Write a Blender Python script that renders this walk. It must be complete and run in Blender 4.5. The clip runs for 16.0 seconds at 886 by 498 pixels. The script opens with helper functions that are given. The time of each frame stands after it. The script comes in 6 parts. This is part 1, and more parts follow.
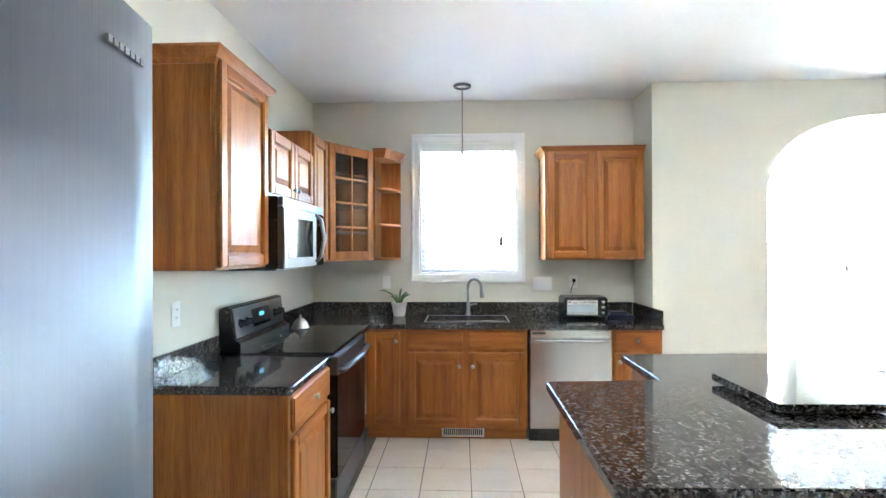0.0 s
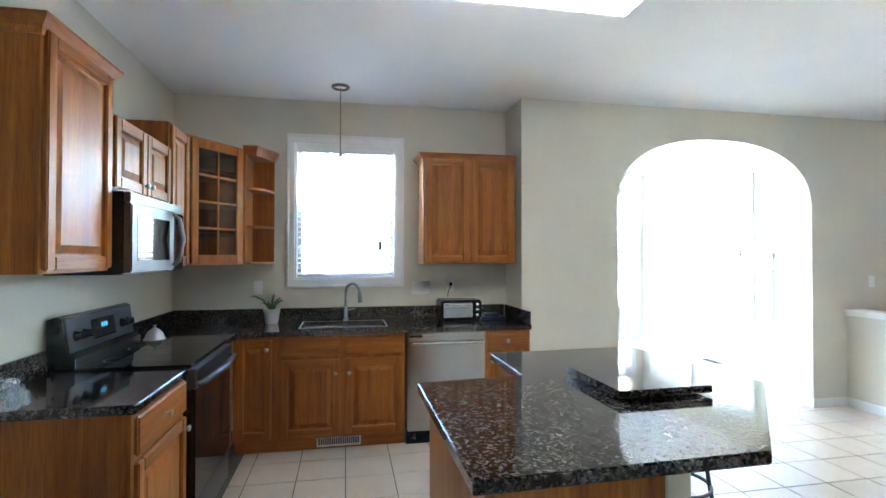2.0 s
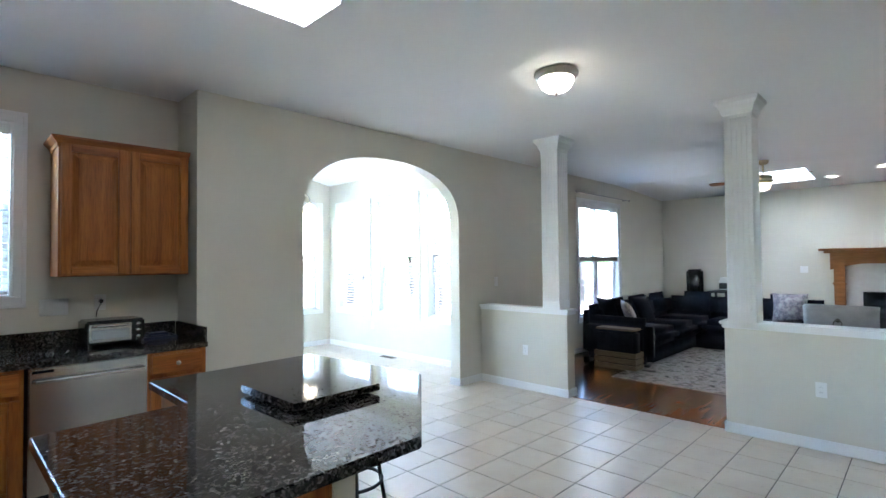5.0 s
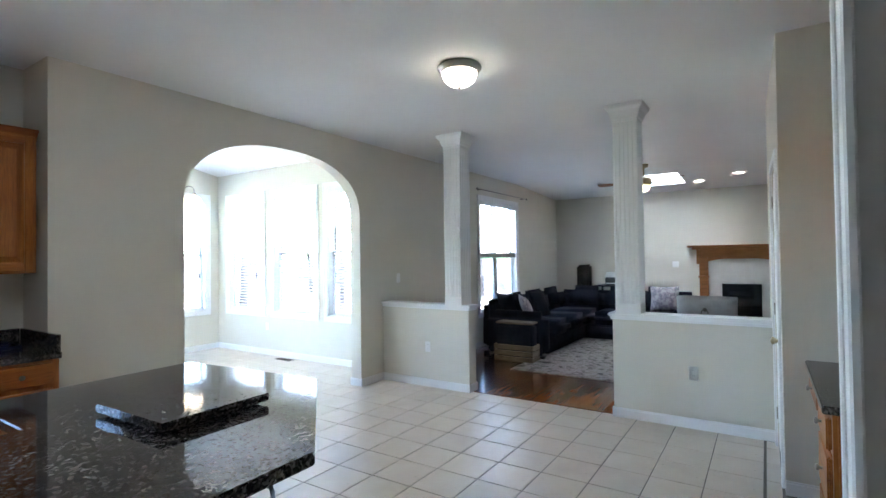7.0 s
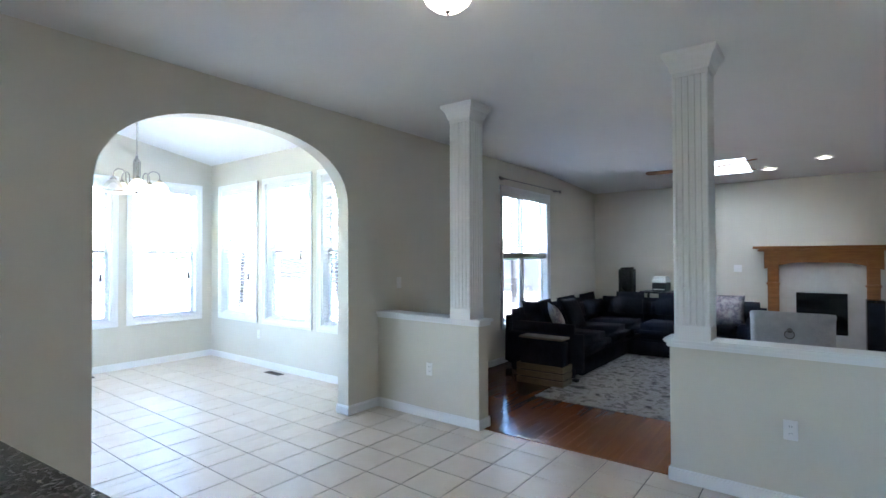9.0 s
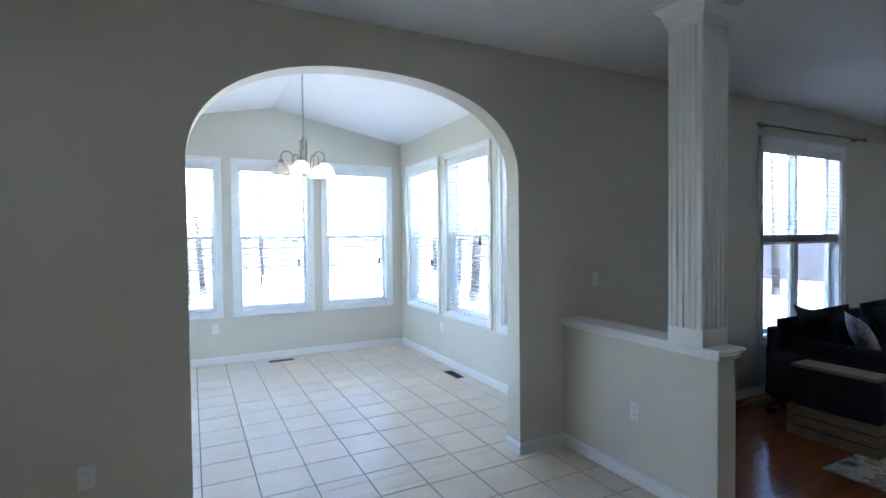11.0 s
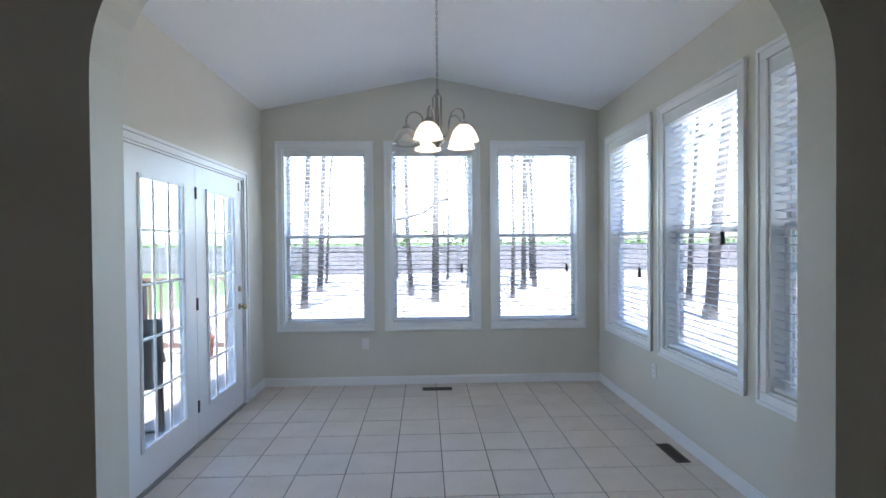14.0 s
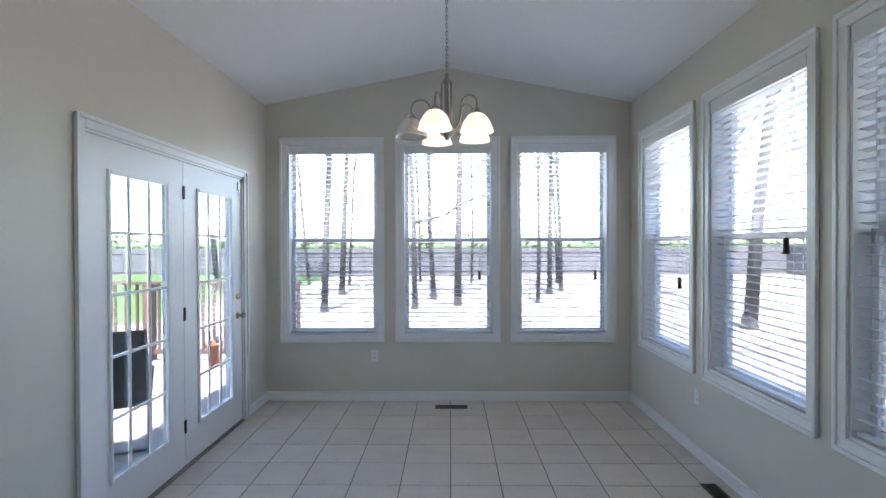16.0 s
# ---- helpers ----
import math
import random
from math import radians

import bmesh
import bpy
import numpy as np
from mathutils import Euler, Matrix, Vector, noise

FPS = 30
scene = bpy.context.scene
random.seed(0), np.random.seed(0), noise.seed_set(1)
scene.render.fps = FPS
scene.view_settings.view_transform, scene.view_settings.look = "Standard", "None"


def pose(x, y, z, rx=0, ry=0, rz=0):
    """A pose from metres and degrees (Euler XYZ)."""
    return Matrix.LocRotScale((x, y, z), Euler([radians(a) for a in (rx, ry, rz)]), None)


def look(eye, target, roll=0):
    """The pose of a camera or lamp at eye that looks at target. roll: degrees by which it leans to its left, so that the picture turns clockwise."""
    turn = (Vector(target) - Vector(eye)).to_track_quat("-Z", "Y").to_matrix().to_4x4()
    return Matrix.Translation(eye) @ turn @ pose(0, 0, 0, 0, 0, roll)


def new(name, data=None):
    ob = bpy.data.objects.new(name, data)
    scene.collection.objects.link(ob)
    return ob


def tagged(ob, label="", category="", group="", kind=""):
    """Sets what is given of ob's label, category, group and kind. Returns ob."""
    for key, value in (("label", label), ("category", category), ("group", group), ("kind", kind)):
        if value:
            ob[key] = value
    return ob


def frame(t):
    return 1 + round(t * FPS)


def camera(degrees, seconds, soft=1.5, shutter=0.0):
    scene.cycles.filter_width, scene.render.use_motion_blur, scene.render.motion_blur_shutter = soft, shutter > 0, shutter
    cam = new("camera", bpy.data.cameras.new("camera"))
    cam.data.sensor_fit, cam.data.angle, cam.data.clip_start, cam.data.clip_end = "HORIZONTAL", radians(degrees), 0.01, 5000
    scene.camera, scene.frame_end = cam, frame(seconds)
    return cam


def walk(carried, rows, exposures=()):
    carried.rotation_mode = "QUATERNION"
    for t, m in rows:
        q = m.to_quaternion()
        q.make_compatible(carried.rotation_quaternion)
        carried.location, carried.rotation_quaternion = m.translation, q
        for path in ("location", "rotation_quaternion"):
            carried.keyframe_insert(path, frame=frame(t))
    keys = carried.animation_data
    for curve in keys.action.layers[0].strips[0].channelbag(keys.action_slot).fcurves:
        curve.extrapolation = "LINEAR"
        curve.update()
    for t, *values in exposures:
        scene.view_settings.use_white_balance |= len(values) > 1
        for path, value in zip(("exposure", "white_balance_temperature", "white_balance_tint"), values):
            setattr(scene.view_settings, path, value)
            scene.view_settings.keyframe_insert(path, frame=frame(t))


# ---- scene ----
cam = camera(83.7, 16.0)
PATH = [
    (0, (0.706, 0.467, 1.47), (0.63, 2.466, 1.475), -0.2),
    (0.5, (0.721, 0.474, 1.458), (0.708, 2.474, 1.47), -0.1),
    (1, (0.73, 0.472, 1.46), (0.809, 2.471, 1.475), -0.1),
    (1.5, (0.755, 0.474, 1.458), (0.961, 2.463, 1.478), -0.1),
    (2, (0.759, 0.475, 1.455), (1.144, 2.437, 1.483), 0.0),
    (2.5, (0.779, 0.478, 1.457), (1.361, 2.391, 1.493), -0.1),
    (3, (0.801, 0.486, 1.455), (1.594, 2.322, 1.497), -0.1),
    (3.5, (0.817, 0.488, 1.457), (1.809, 2.224, 1.504), -0.3),
    (4, (0.832, 0.493, 1.458), (2.001, 2.116, 1.508), -0.5),
    (4.5, (0.844, 0.496, 1.459), (2.158, 2.003, 1.509), -0.5),
    (5, (0.845, 0.501, 1.463), (2.274, 1.899, 1.514), -0.6),
    (5.2, (0.844, 0.512, 1.466), (2.313, 1.868, 1.514), -0.5),
    (7.5, (1.047, 0.634, 1.455), (2.748, 1.686, 1.486), -0.8),
    (8, (1.293, 0.733, 1.466), (3.008, 1.763, 1.495), -0.7),
    (10.3, (2.799, 1.335, 1.507), (3.969, 2.956, 1.481), -0.3),
    (10.5, (2.865, 1.417, 1.527), (3.968, 3.085, 1.486), -0.6),
    (11, (3.132, 1.641, 1.532), (4.039, 3.423, 1.484), -0.6),
    (11.5, (3.349, 1.938, 1.539), (4.062, 3.806, 1.482), -0.6),
    (12, (3.528, 2.21, 1.53), (4.079, 4.132, 1.474), -0.6),
    (12.5, (3.702, 2.476, 1.515), (4.103, 4.435, 1.466), -0.5),
    (13, (3.834, 2.713, 1.508), (4.11, 4.693, 1.459), -0.6),
    (13.5, (3.93, 2.921, 1.489), (4.099, 4.914, 1.457), -0.5),
    (14, (3.998, 3.108, 1.482), (4.073, 5.106, 1.455), -0.5),
    (14.5, (4.067, 3.257, 1.483), (4.076, 5.257, 1.459), -0.3),
    (15, (4.099, 3.369, 1.496), (4.083, 5.368, 1.473), -0.3),
    (15.5, (4.107, 3.456, 1.508), (4.082, 5.456, 1.485), -0.3),
    (16, (4.108, 3.521, 1.505), (4.079, 5.521, 1.487), -0.2),
]
# ---------- light ----------
EXPO = [(0.0, 8.3, 6000, 9), (1.5, 7.88, 5950, 9), (3.0, 6.35, 5880, 10), (3.5, 6.2, 5860, 10), (5.0, 6.52, 5880, 10), (7.5, 6.25, 5950, 12),
        (8.2, 6.15, 5940, 12), (10.3, 5.62, 5600, 10), (11.0, 5.3, 5600, 11), (12.5, 4.67, 5750, 13), (14.5, 4.0, 6060, 16), (16.0, 3.87, 6180, 17)]
walk(cam, [(t, look(eye, target, roll)) for t, eye, target, roll in PATH], EXPO)

world = bpy.data.worlds.new("sky")
scene.world = world
world.use_nodes = True
wn = world.node_tree.nodes
sky = wn.new("ShaderNodeTexSky")
sky.sky_type, sky.sun_disc, sky.sun_elevation, sky.sun_rotation = "NISHITA", False, radians(63), radians(180)
wn["Background"].inputs["Strength"].default_value = 0.15
world.node_tree.links.new(sky.outputs[0], wn["Background"].inputs["Color"])

sun = new("sun", bpy.data.lights.new("sun", "SUN"))
sun.data.energy, sun.data.angle, sun.data.color = 4.5, radians(0.5), (1.0, 0.95, 0.87)
sun.matrix_world = look((0, 0, 0), (0.0, 0.454, -0.891))


# ---------- materials ----------
def mat(name, colour=(0.8, 0.8, 0.8), rough=0.5, metal=0.0):
    m = bpy.data.materials.new(name)
    m.use_nodes = True
    b = m.node_tree.nodes["Principled BSDF"]
    b.inputs["Base Color"].default_value = (*colour, 1)
    b.inputs["Roughness"].default_value = rough
    b.inputs["Metallic"].default_value = metal
    return m


def node(m, kind, **values):
    n = m.node_tree.nodes.new(kind)
    for key, value in values.items():
        n.inputs[key].default_value = value
    return n


def link(m, a, b):
    m.node_tree.links.new(a, b)


def bsdf(m):
    return m.node_tree.nodes["Principled BSDF"]


def coords(m, scale=(1, 1, 1), kind="Object", rot=(0, 0, 0)):
    t = node(m, "ShaderNodeTexCoord")
    p = node(m, "ShaderNodeMapping", Scale=scale, Rotation=rot)
    link(m, t.outputs[kind], p.inputs["Vector"])
    return p.outputs["Vector"]


def noisy(m, vec, scale, detail=4.0, rough=0.55, distort=0.0):
    n = node(m, "ShaderNodeTexNoise", Scale=scale, Detail=detail, Roughness=rough, Distortion=distort)
    link(m, vec, n.inputs["Vector"])
    return n.outputs["Fac"]


def ramp(m, fac, stops):
    r = node(m, "ShaderNodeValToRGB")
    e = r.color_ramp.elements
    while len(e) < len(stops):
        e.new(0.5)
    for el, (at, c) in zip(e, stops):
        el.position, el.color = at, (*c, 1) if len(c) == 3 else c
    link(m, fac, r.inputs["Fac"])
    return r.outputs["Color"]


def bump(m, height, strength=0.2, distance=0.01):
    b = node(m, "ShaderNodeBump", Strength=strength, Distance=distance)
    link(m, height, b.inputs["Height"])
    link(m, b.outputs["Normal"], bsdf(m).inputs["Normal"])


def grey(v):
    return (v, v, v)


def painted(name, colour, rough, grain=0.06, relief=0.06, scale=180):
    """Wall paint: faint roller stipple and broad unevenness."""
    m = mat(name, colour, rough)
    v = coords(m)
    dark = tuple(c * (1 - grain) for c in colour)
    link(m, ramp(m, noisy(m, v, 1.3, 5), [(0.3, dark), (0.7, colour)]), bsdf(m).inputs["Base Color"])
    bump(m, noisy(m, v, scale, 3), relief, 0.004)
    return m


def oak(name, rot):
    """Honey-stained oak with long open grain along one axis."""
    m = mat(name, (0.4, 0.17, 0.05), 0.4)
    s = {"z": (1, 1, 0.06), "x": (0.06, 1, 1), "y": (1, 0.06, 1)}[rot]
    v = coords(m, s)
    info = node(m, "ShaderNodeObjectInfo")
    off = node(m, "ShaderNodeVectorMath")
    off.operation = "ADD"
    mul = node(m, "ShaderNodeVectorMath")
    mul.operation = "SCALE"
    mul.inputs[0].default_value = (7.3, 3.1, 5.7)
    link(m, info.outputs["Random"], mul.inputs["Scale"])
    link(m, v, off.inputs[0])
    link(m, mul.outputs[0], off.inputs[1])
    v = off.outputs[0]
    broad = noisy(m, v, 9, 3, 0.5, 1.6)
    fine = noisy(m, v, 150, 3, 0.7)
    a = ramp(m, broad, [(0.3, (0.25, 0.076, 0.012)), (0.5, (0.36, 0.12, 0.022)), (0.7, (0.45, 0.162, 0.034))])
    b = ramp(m, fine, [(0.36, (0.42, 0.3, 0.2)), (0.56, (1, 1, 1))])
    mix = node(m, "ShaderNodeMix")
    mix.data_type, mix.blend_type = "RGBA", "MULTIPLY"
    mix.inputs["Factor"].default_value = 0.45
    link(m, a, mix.inputs["A"])
    link(m, b, mix.inputs["B"])
    link(m, mix.outputs["Result"], bsdf(m).inputs["Base Color"])
    bump(m, fine, 0.08, 0.002)
    bsdf(m).inputs["Coat Weight"].default_value = 0.04
    bsdf(m).inputs["Specular IOR Level"].default_value = 0.32
    bsdf(m).inputs["Coat Roughness"].default_value = 0.2
    return m


def granite():
    m = mat("granite", (0.04, 0.035, 0.035), 0.08)
    v = coords(m)
    cell = node(m, "ShaderNodeTexVoronoi", Scale=120.0, Randomness=1.0)
    warp = node(m, "ShaderNodeTexNoise", Scale=25.0, Detail=3.0)
    add = node(m, "ShaderNodeMix")
    add.data_type, add.blend_type = "RGBA", "LINEAR_LIGHT"
    add.inputs["Factor"].default_value = 0.01
    link(m, v, warp.inputs["Vector"])
    link(m, v, add.inputs["A"])
    link(m, warp.outputs["Color"], add.inputs["B"])
    link(m, add.outputs["Result"], cell.inputs["Vector"])
    bw = node(m, "ShaderNodeSeparateColor")
    link(m, cell.outputs["Color"], bw.inputs["Color"])
    c = ramp(m, bw.outputs["Red"], [(0.0, (0.008, 0.008, 0.009)), (0.3, (0.022, 0.02, 0.019)), (0.55, (0.058, 0.049, 0.042)),
                                    (0.8, (0.115, 0.1, 0.087)), (1.0, (0.2, 0.182, 0.165))])
    d = ramp(m, noisy(m, v, 140, 3, 0.7), [(0.35, (0.4, 0.4, 0.42)), (0.62, (1, 1, 1))])
    mix = node(m, "ShaderNodeMix")
    mix.data_type, mix.blend_type = "RGBA", "MULTIPLY"
    mix.inputs["Factor"].default_value = 0.8
    link(m, c, mix.inputs["A"])
    link(m, d, mix.inputs["B"])
    link(m, mix.outputs["Result"], bsdf(m).inputs["Base Color"])
    link(m, ramp(m, noisy(m, v, 30, 3), [(0.3, grey(0.045)), (0.8, grey(0.09))]), bsdf(m).inputs["Roughness"])
    return m


def brushed(name, colour, rough, along="z"):
    m = mat(name, colour, rough, 1.0)
    v = coords(m, {"z": (60, 60, 1), "x": (1, 60, 60), "y": (60, 1, 60)}[along])
    n = noisy(m, v, 5, 4, 0.7)
    link(m, ramp(m, n, [(0.3, grey(rough * 0.92)), (0.7, grey(rough * 1.1))]), bsdf(m).inputs["Roughness"])
    bump(m, n, 0.008, 0.0005)
    return m


def tile():
    m = mat("ceramic_tile", (0.6, 0.55, 0.47), 0.22)
    v = coords(m)
    info = node(m, "ShaderNodeObjectInfo")
    add = node(m, "ShaderNodeVectorMath")
    add.operation = "ADD"
    link(m, v, add.inputs[0])
    link(m, info.outputs["Random"], add.inputs[1])
    a = ramp(m, noisy(m, add.outputs[0], 4, 5, 0.55), [(0.25, (0.66, 0.575, 0.475)), (0.5, (0.71, 0.63, 0.53)), (0.8, (0.745, 0.675, 0.585))])
    shade = ramp(m, info.outputs["Random"], [(0.0, grey(0.93)), (1.0, grey(1.0))])
    mix = node(m, "ShaderNodeMix")
    mix.data_type, mix.blend_type = "RGBA", "MULTIPLY"
    mix.inputs["Factor"].default_value = 1.0
    link(m, a, mix.inputs["A"])
    link(m, shade, mix.inputs["B"])
    link(m, mix.outputs["Result"], bsdf(m).inputs["Base Color"])
    link(m, ramp(m, noisy(m, v, 14, 4), [(0.3, grey(0.26)), (0.7, grey(0.38))]), bsdf(m).inputs["Roughness"])
    bump(m, noisy(m, v, 35, 4), 0.04, 0.003)
    return m


def fleck(name, stops, scale, rough, detail=6, relief=0.0, stretch=(1, 1, 1), kind="Object"):
    """A surface with cloudy colour variation between several stops."""
    m = mat(name, stops[0][1], rough)
    v = coords(m, stretch, kind)
    n = noisy(m, v, scale, detail, 0.62)
    link(m, ramp(m, n, stops), bsdf(m).inputs["Base Color"])
    if relief:
        bump(m, noisy(m, v, scale * 6, 4), relief, 0.01)
    return m


def glass(name, rough=0.0, tint=(1, 1, 1)):
    m = mat(name, tint, rough)
    bsdf(m).inputs["Transmission Weight"].default_value = 1.0
    bsdf(m).inputs["IOR"].default_value = 1.45
    return m


def thin_glass(name, tint, mirror=0.035):
    """A window pane: clear, with a weak mirror on top."""
    m = bpy.data.materials.new(name)
    m.use_nodes = True
    t = m.node_tree
    t.nodes.clear()
    out, mixer = t.nodes.new("ShaderNodeOutputMaterial"), t.nodes.new("ShaderNodeMixShader")
    clear, gloss, face, power, scale = [t.nodes.new("ShaderNode" + k) for k in ("BsdfTransparent", "BsdfGlossy", "LayerWeight", "Math", "Math")]
    gloss.inputs["Roughness"].default_value = 0.01
    face.inputs["Blend"].default_value = 0.5
    power.operation, scale.operation = "POWER", "MULTIPLY_ADD"
    power.inputs[1].default_value, scale.inputs[1].default_value, scale.inputs[2].default_value = 4.0, 0.5, mirror
    t.links.new(face.outputs["Facing"], power.inputs[0])
    t.links.new(power.outputs[0], scale.inputs[0])
    clear.inputs["Color"].default_value = (*tint, 1)
    t.links.new(scale.outputs[0], mixer.inputs[0])
    t.links.new(clear.outputs[0], mixer.inputs[1])
    t.links.new(gloss.outputs[0], mixer.inputs[2])
    t.links.new(mixer.outputs[0], out.inputs["Surface"])
    return m


def glowing(name, colour, strength, base=(0.9, 0.9, 0.88)):
    m = mat(name, base, 0.4)
    bsdf(m).inputs["Emission Color"].default_value = (*colour, 1)
    bsdf(m).inputs["Emission Strength"].default_value = strength
    return m


WALL = painted("cream_wall_paint", (0.715, 0.68, 0.585), 0.5)
CEIL = painted("ceiling_paint", (0.90, 0.90, 0.89), 0.8, 0.03, 0.35, 60)
TRIM = painted("white_trim_paint", (0.87, 0.87, 0.86), 0.3, 0.03, 0.02, 90)
SLAT = painted("blind_vinyl", (0.80, 0.80, 0.79), 0.4, 0.03, 0.02)
OAK_Z, OAK_X, OAK_Y = oak("oak_upright_grain", "z"), oak("oak_level_grain", "x"), oak("oak_cross_grain", "y")
GRAN = granite()
# The y-grain steel is darkened in colour to hold down the nook's bright reflection.
STEEL, STEEL_X, STEEL_Y_DIM = brushed("brushed_steel", (0.36, 0.36, 0.37), 0.3), brushed("brushed_steel_x", (0.50, 0.47, 0.44), 0.24, "x"), brushed("brushed_steel_y_dimmed", (0.095, 0.096, 0.10), 0.33, "y")
FRIDGE = brushed("fridge_steel", (0.15, 0.155, 0.17), 0.52)
NICKEL = mat("satin_nickel", (0.36, 0.34, 0.31), 0.3, 1.0)
DARKNICKEL = mat("dark_nickel", (0.16, 0.15, 0.14), 0.3, 1.0)
CHROME = mat("chrome", (0.8, 0.8, 0.8), 0.08, 1.0)
OVENGLASS = mat("mirrored_oven_glass", (0.30, 0.31, 0.33), 0.12, 1.0)
BRASS = mat("aged_brass", (0.55, 0.45, 0.28), 0.3, 1.0)
BLACK = fleck("black_enamel", [(0.3, grey(0.012)), (0.7, grey(0.02))], 20, 0.25)
BLACKGLASS = mat("black_glass", grey(0.008), 0.05)
IRON = fleck("black_iron", [(0.3, grey(0.015)), (0.7, grey(0.03))], 30, 0.45)
TILE = tile()
GROUT = fleck("grout", [(0.3, (0.12, 0.105, 0.09)), (0.7, (0.19, 0.17, 0.145))], 25, 0.9, 5, 0.3)
PANE = thin_glass("low_e_glass", (0.80, 0.82, 0.83))
SCREENED = thin_glass("screened_glass", (0.50, 0.52, 0.54))    # low-e glass with an insect mesh behind it
DOORPANE = thin_glass("tinted_door_glass", (0.55, 0.58, 0.60), 0.13)
CLEAR = thin_glass("cabinet_glass", (0.62, 0.64, 0.66), 0.12)
MILK = bpy.data.materials.new("milky_acrylic")
MILK.use_nodes = True
MILK.node_tree.nodes.clear()
mo, mt = MILK.node_tree.nodes.new("ShaderNodeOutputMaterial"), MILK.node_tree.nodes.new("ShaderNodeBsdfTranslucent")
mt.inputs["Color"].default_value = (0.38, 0.40, 0.41, 1)
MILK.node_tree.links.new(mt.outputs[0], mo.inputs["Surface"])
BADGE = mat("badge_grey", (0.22, 0.22, 0.23), 0.6)
PLATE = mat("switch_plate_plastic", (0.86, 0.85, 0.82), 0.35)
SLOT = mat("dark_slot", grey(0.02), 0.6)
BULB = glowing("lit_opal_glass", (1.0, 0.86, 0.66), 0.22)
SHADE = glowing("lit_alabaster_shade", (1.0, 0.78, 0.50), 0.085)
SHADE_OFF = mat("alabaster_shade", (0.80, 0.76, 0.70), 0.35)
LENS = glowing("lit_acrylic_lens", (0.96, 0.98, 1.0), 0.09)
for sm in (SHADE_OFF,):
    bsdf(sm).inputs["Transmission Weight"].default_value = 0.3


# ---------- building helpers ----------
def box(bm, x0, x1, y0, y1, z0, z1, bev=0.0, seg=2):
    geo = bmesh.ops.create_cube(bm, size=1.0)
    m = Matrix.Translation(((x0 + x1) / 2, (y0 + y1) / 2, (z0 + z1) / 2)) @ Matrix.Diagonal((abs(x1 - x0), abs(y1 - y0), abs(z1 - z0), 1))
    bmesh.ops.transform(bm, matrix=m, verts=geo["verts"])
    if bev:
        edges = {e for v in geo["verts"] for e in v.link_edges}
        bmesh.ops.bevel(bm, geom=list(edges), offset=bev, segments=seg, affect="EDGES", clamp_overlap=True)
    return bm


def prism(bm, outline, a, b, axis="z", bev=0.0):
    """A flat outline pushed from a to b along one axis."""
    put = {"z": lambda p, h: (p[0], p[1], h), "y": lambda p, h: (p[0], h, p[1]), "x": lambda p, h: (h, p[0], p[1])}[axis]
    lo = [bm.verts.new(put(p, a)) for p in outline]
    hi = [bm.verts.new(put(p, b)) for p in outline]
    n = len(outline)
    faces = [bm.faces.new(lo[::-1]), bm.faces.new(hi)] + [bm.faces.new((lo[i], lo[(i + 1) % n], hi[(i + 1) % n], hi[i])) for i in range(n)]
    bmesh.ops.recalc_face_normals(bm, faces=faces)
    if bev:
        bmesh.ops.bevel(bm, geom=list(faces[0].edges) + list(faces[1].edges), offset=bev, segments=2, affect="EDGES", clamp_overlap=True)
    return bm


def tube(bm, points, r, seg=10, ends=True):
    """A round bar swept along points; r is one radius or one for each point."""
    points = [Vector(p) for p in points]
    radii = r if isinstance(r, (list, tuple)) else [r] * len(points)
    rings = []
    side = None
    for i, p in enumerate(points):
        d = (points[min(i + 1, len(points) - 1)] - points[max(i - 1, 0)]).normalized()
        if side is None:
            side = d.orthogonal().normalized()
        side = (side - d * side.dot(d)).normalized()
        up = d.cross(side)
        rings.append([bm.verts.new(p + (side * math.cos(2 * math.pi * k / seg) + up * math.sin(2 * math.pi * k / seg)) * radii[i]) for k in range(seg)])
    for a, b in zip(rings, rings[1:]):
        for k in range(seg):
            bm.faces.new((a[k], a[(k + 1) % seg], b[(k + 1) % seg], b[k])).smooth = True
    if ends:
        bm.faces.new(rings[0][::-1])
        bm.faces.new(rings[-1])
    return bm


def lathe(bm, profile, centre=(0, 0, 0), seg=24):
    """A turned shape: (radius, height) pairs about the upright axis."""
    cx, cy, cz = centre
    rings = [[bm.verts.new((cx + max(r, 1e-4) * math.cos(2 * math.pi * k / seg), cy + max(r, 1e-4) * math.sin(2 * math.pi * k / seg), cz + z)) for k in range(seg)] for r, z in profile]
    for a, b in zip(rings, rings[1:]):
        for k in range(seg):
            bm.faces.new((a[k], a[(k + 1) % seg], b[(k + 1) % seg], b[k])).smooth = True
    return bm


def arc(c, r, a0, a1, n, plane="xz"):
    out = []
    for i in range(n + 1):
        a = radians(a0 + (a1 - a0) * i / n)
        u, v = r * math.cos(a), r * math.sin(a)
        out.append({"xz": (c[0] + u, c[1], c[2] + v), "yz": (c[0], c[1] + u, c[2] + v), "xy": (c[0] + u, c[1] + v, c[2])}[plane])
    return out


def mesh_of(name, bm, material):
    me = bpy.data.meshes.new(name)
    bm.normal_update()
    bm.to_mesh(me)
    bm.free()
    me.materials.append(material)
    return me


def thing(name, loc, label, category, group="", rz=0.0, kind=""):
    """The empty at a thing's base, under which its parts hang."""
    ob = new(name)
    ob.empty_display_size = 0.1
    ob.matrix_world = pose(*loc, 0, 0, rz)
    return tagged(ob, label, category, group, kind)


def part(name, bm, material, parent, label="", at=None):
    ob = new(name, mesh_of(name, bm, material))
    ob.parent = parent
    if at is not None:
        ob.matrix_basis = at
    return tagged(ob, label)


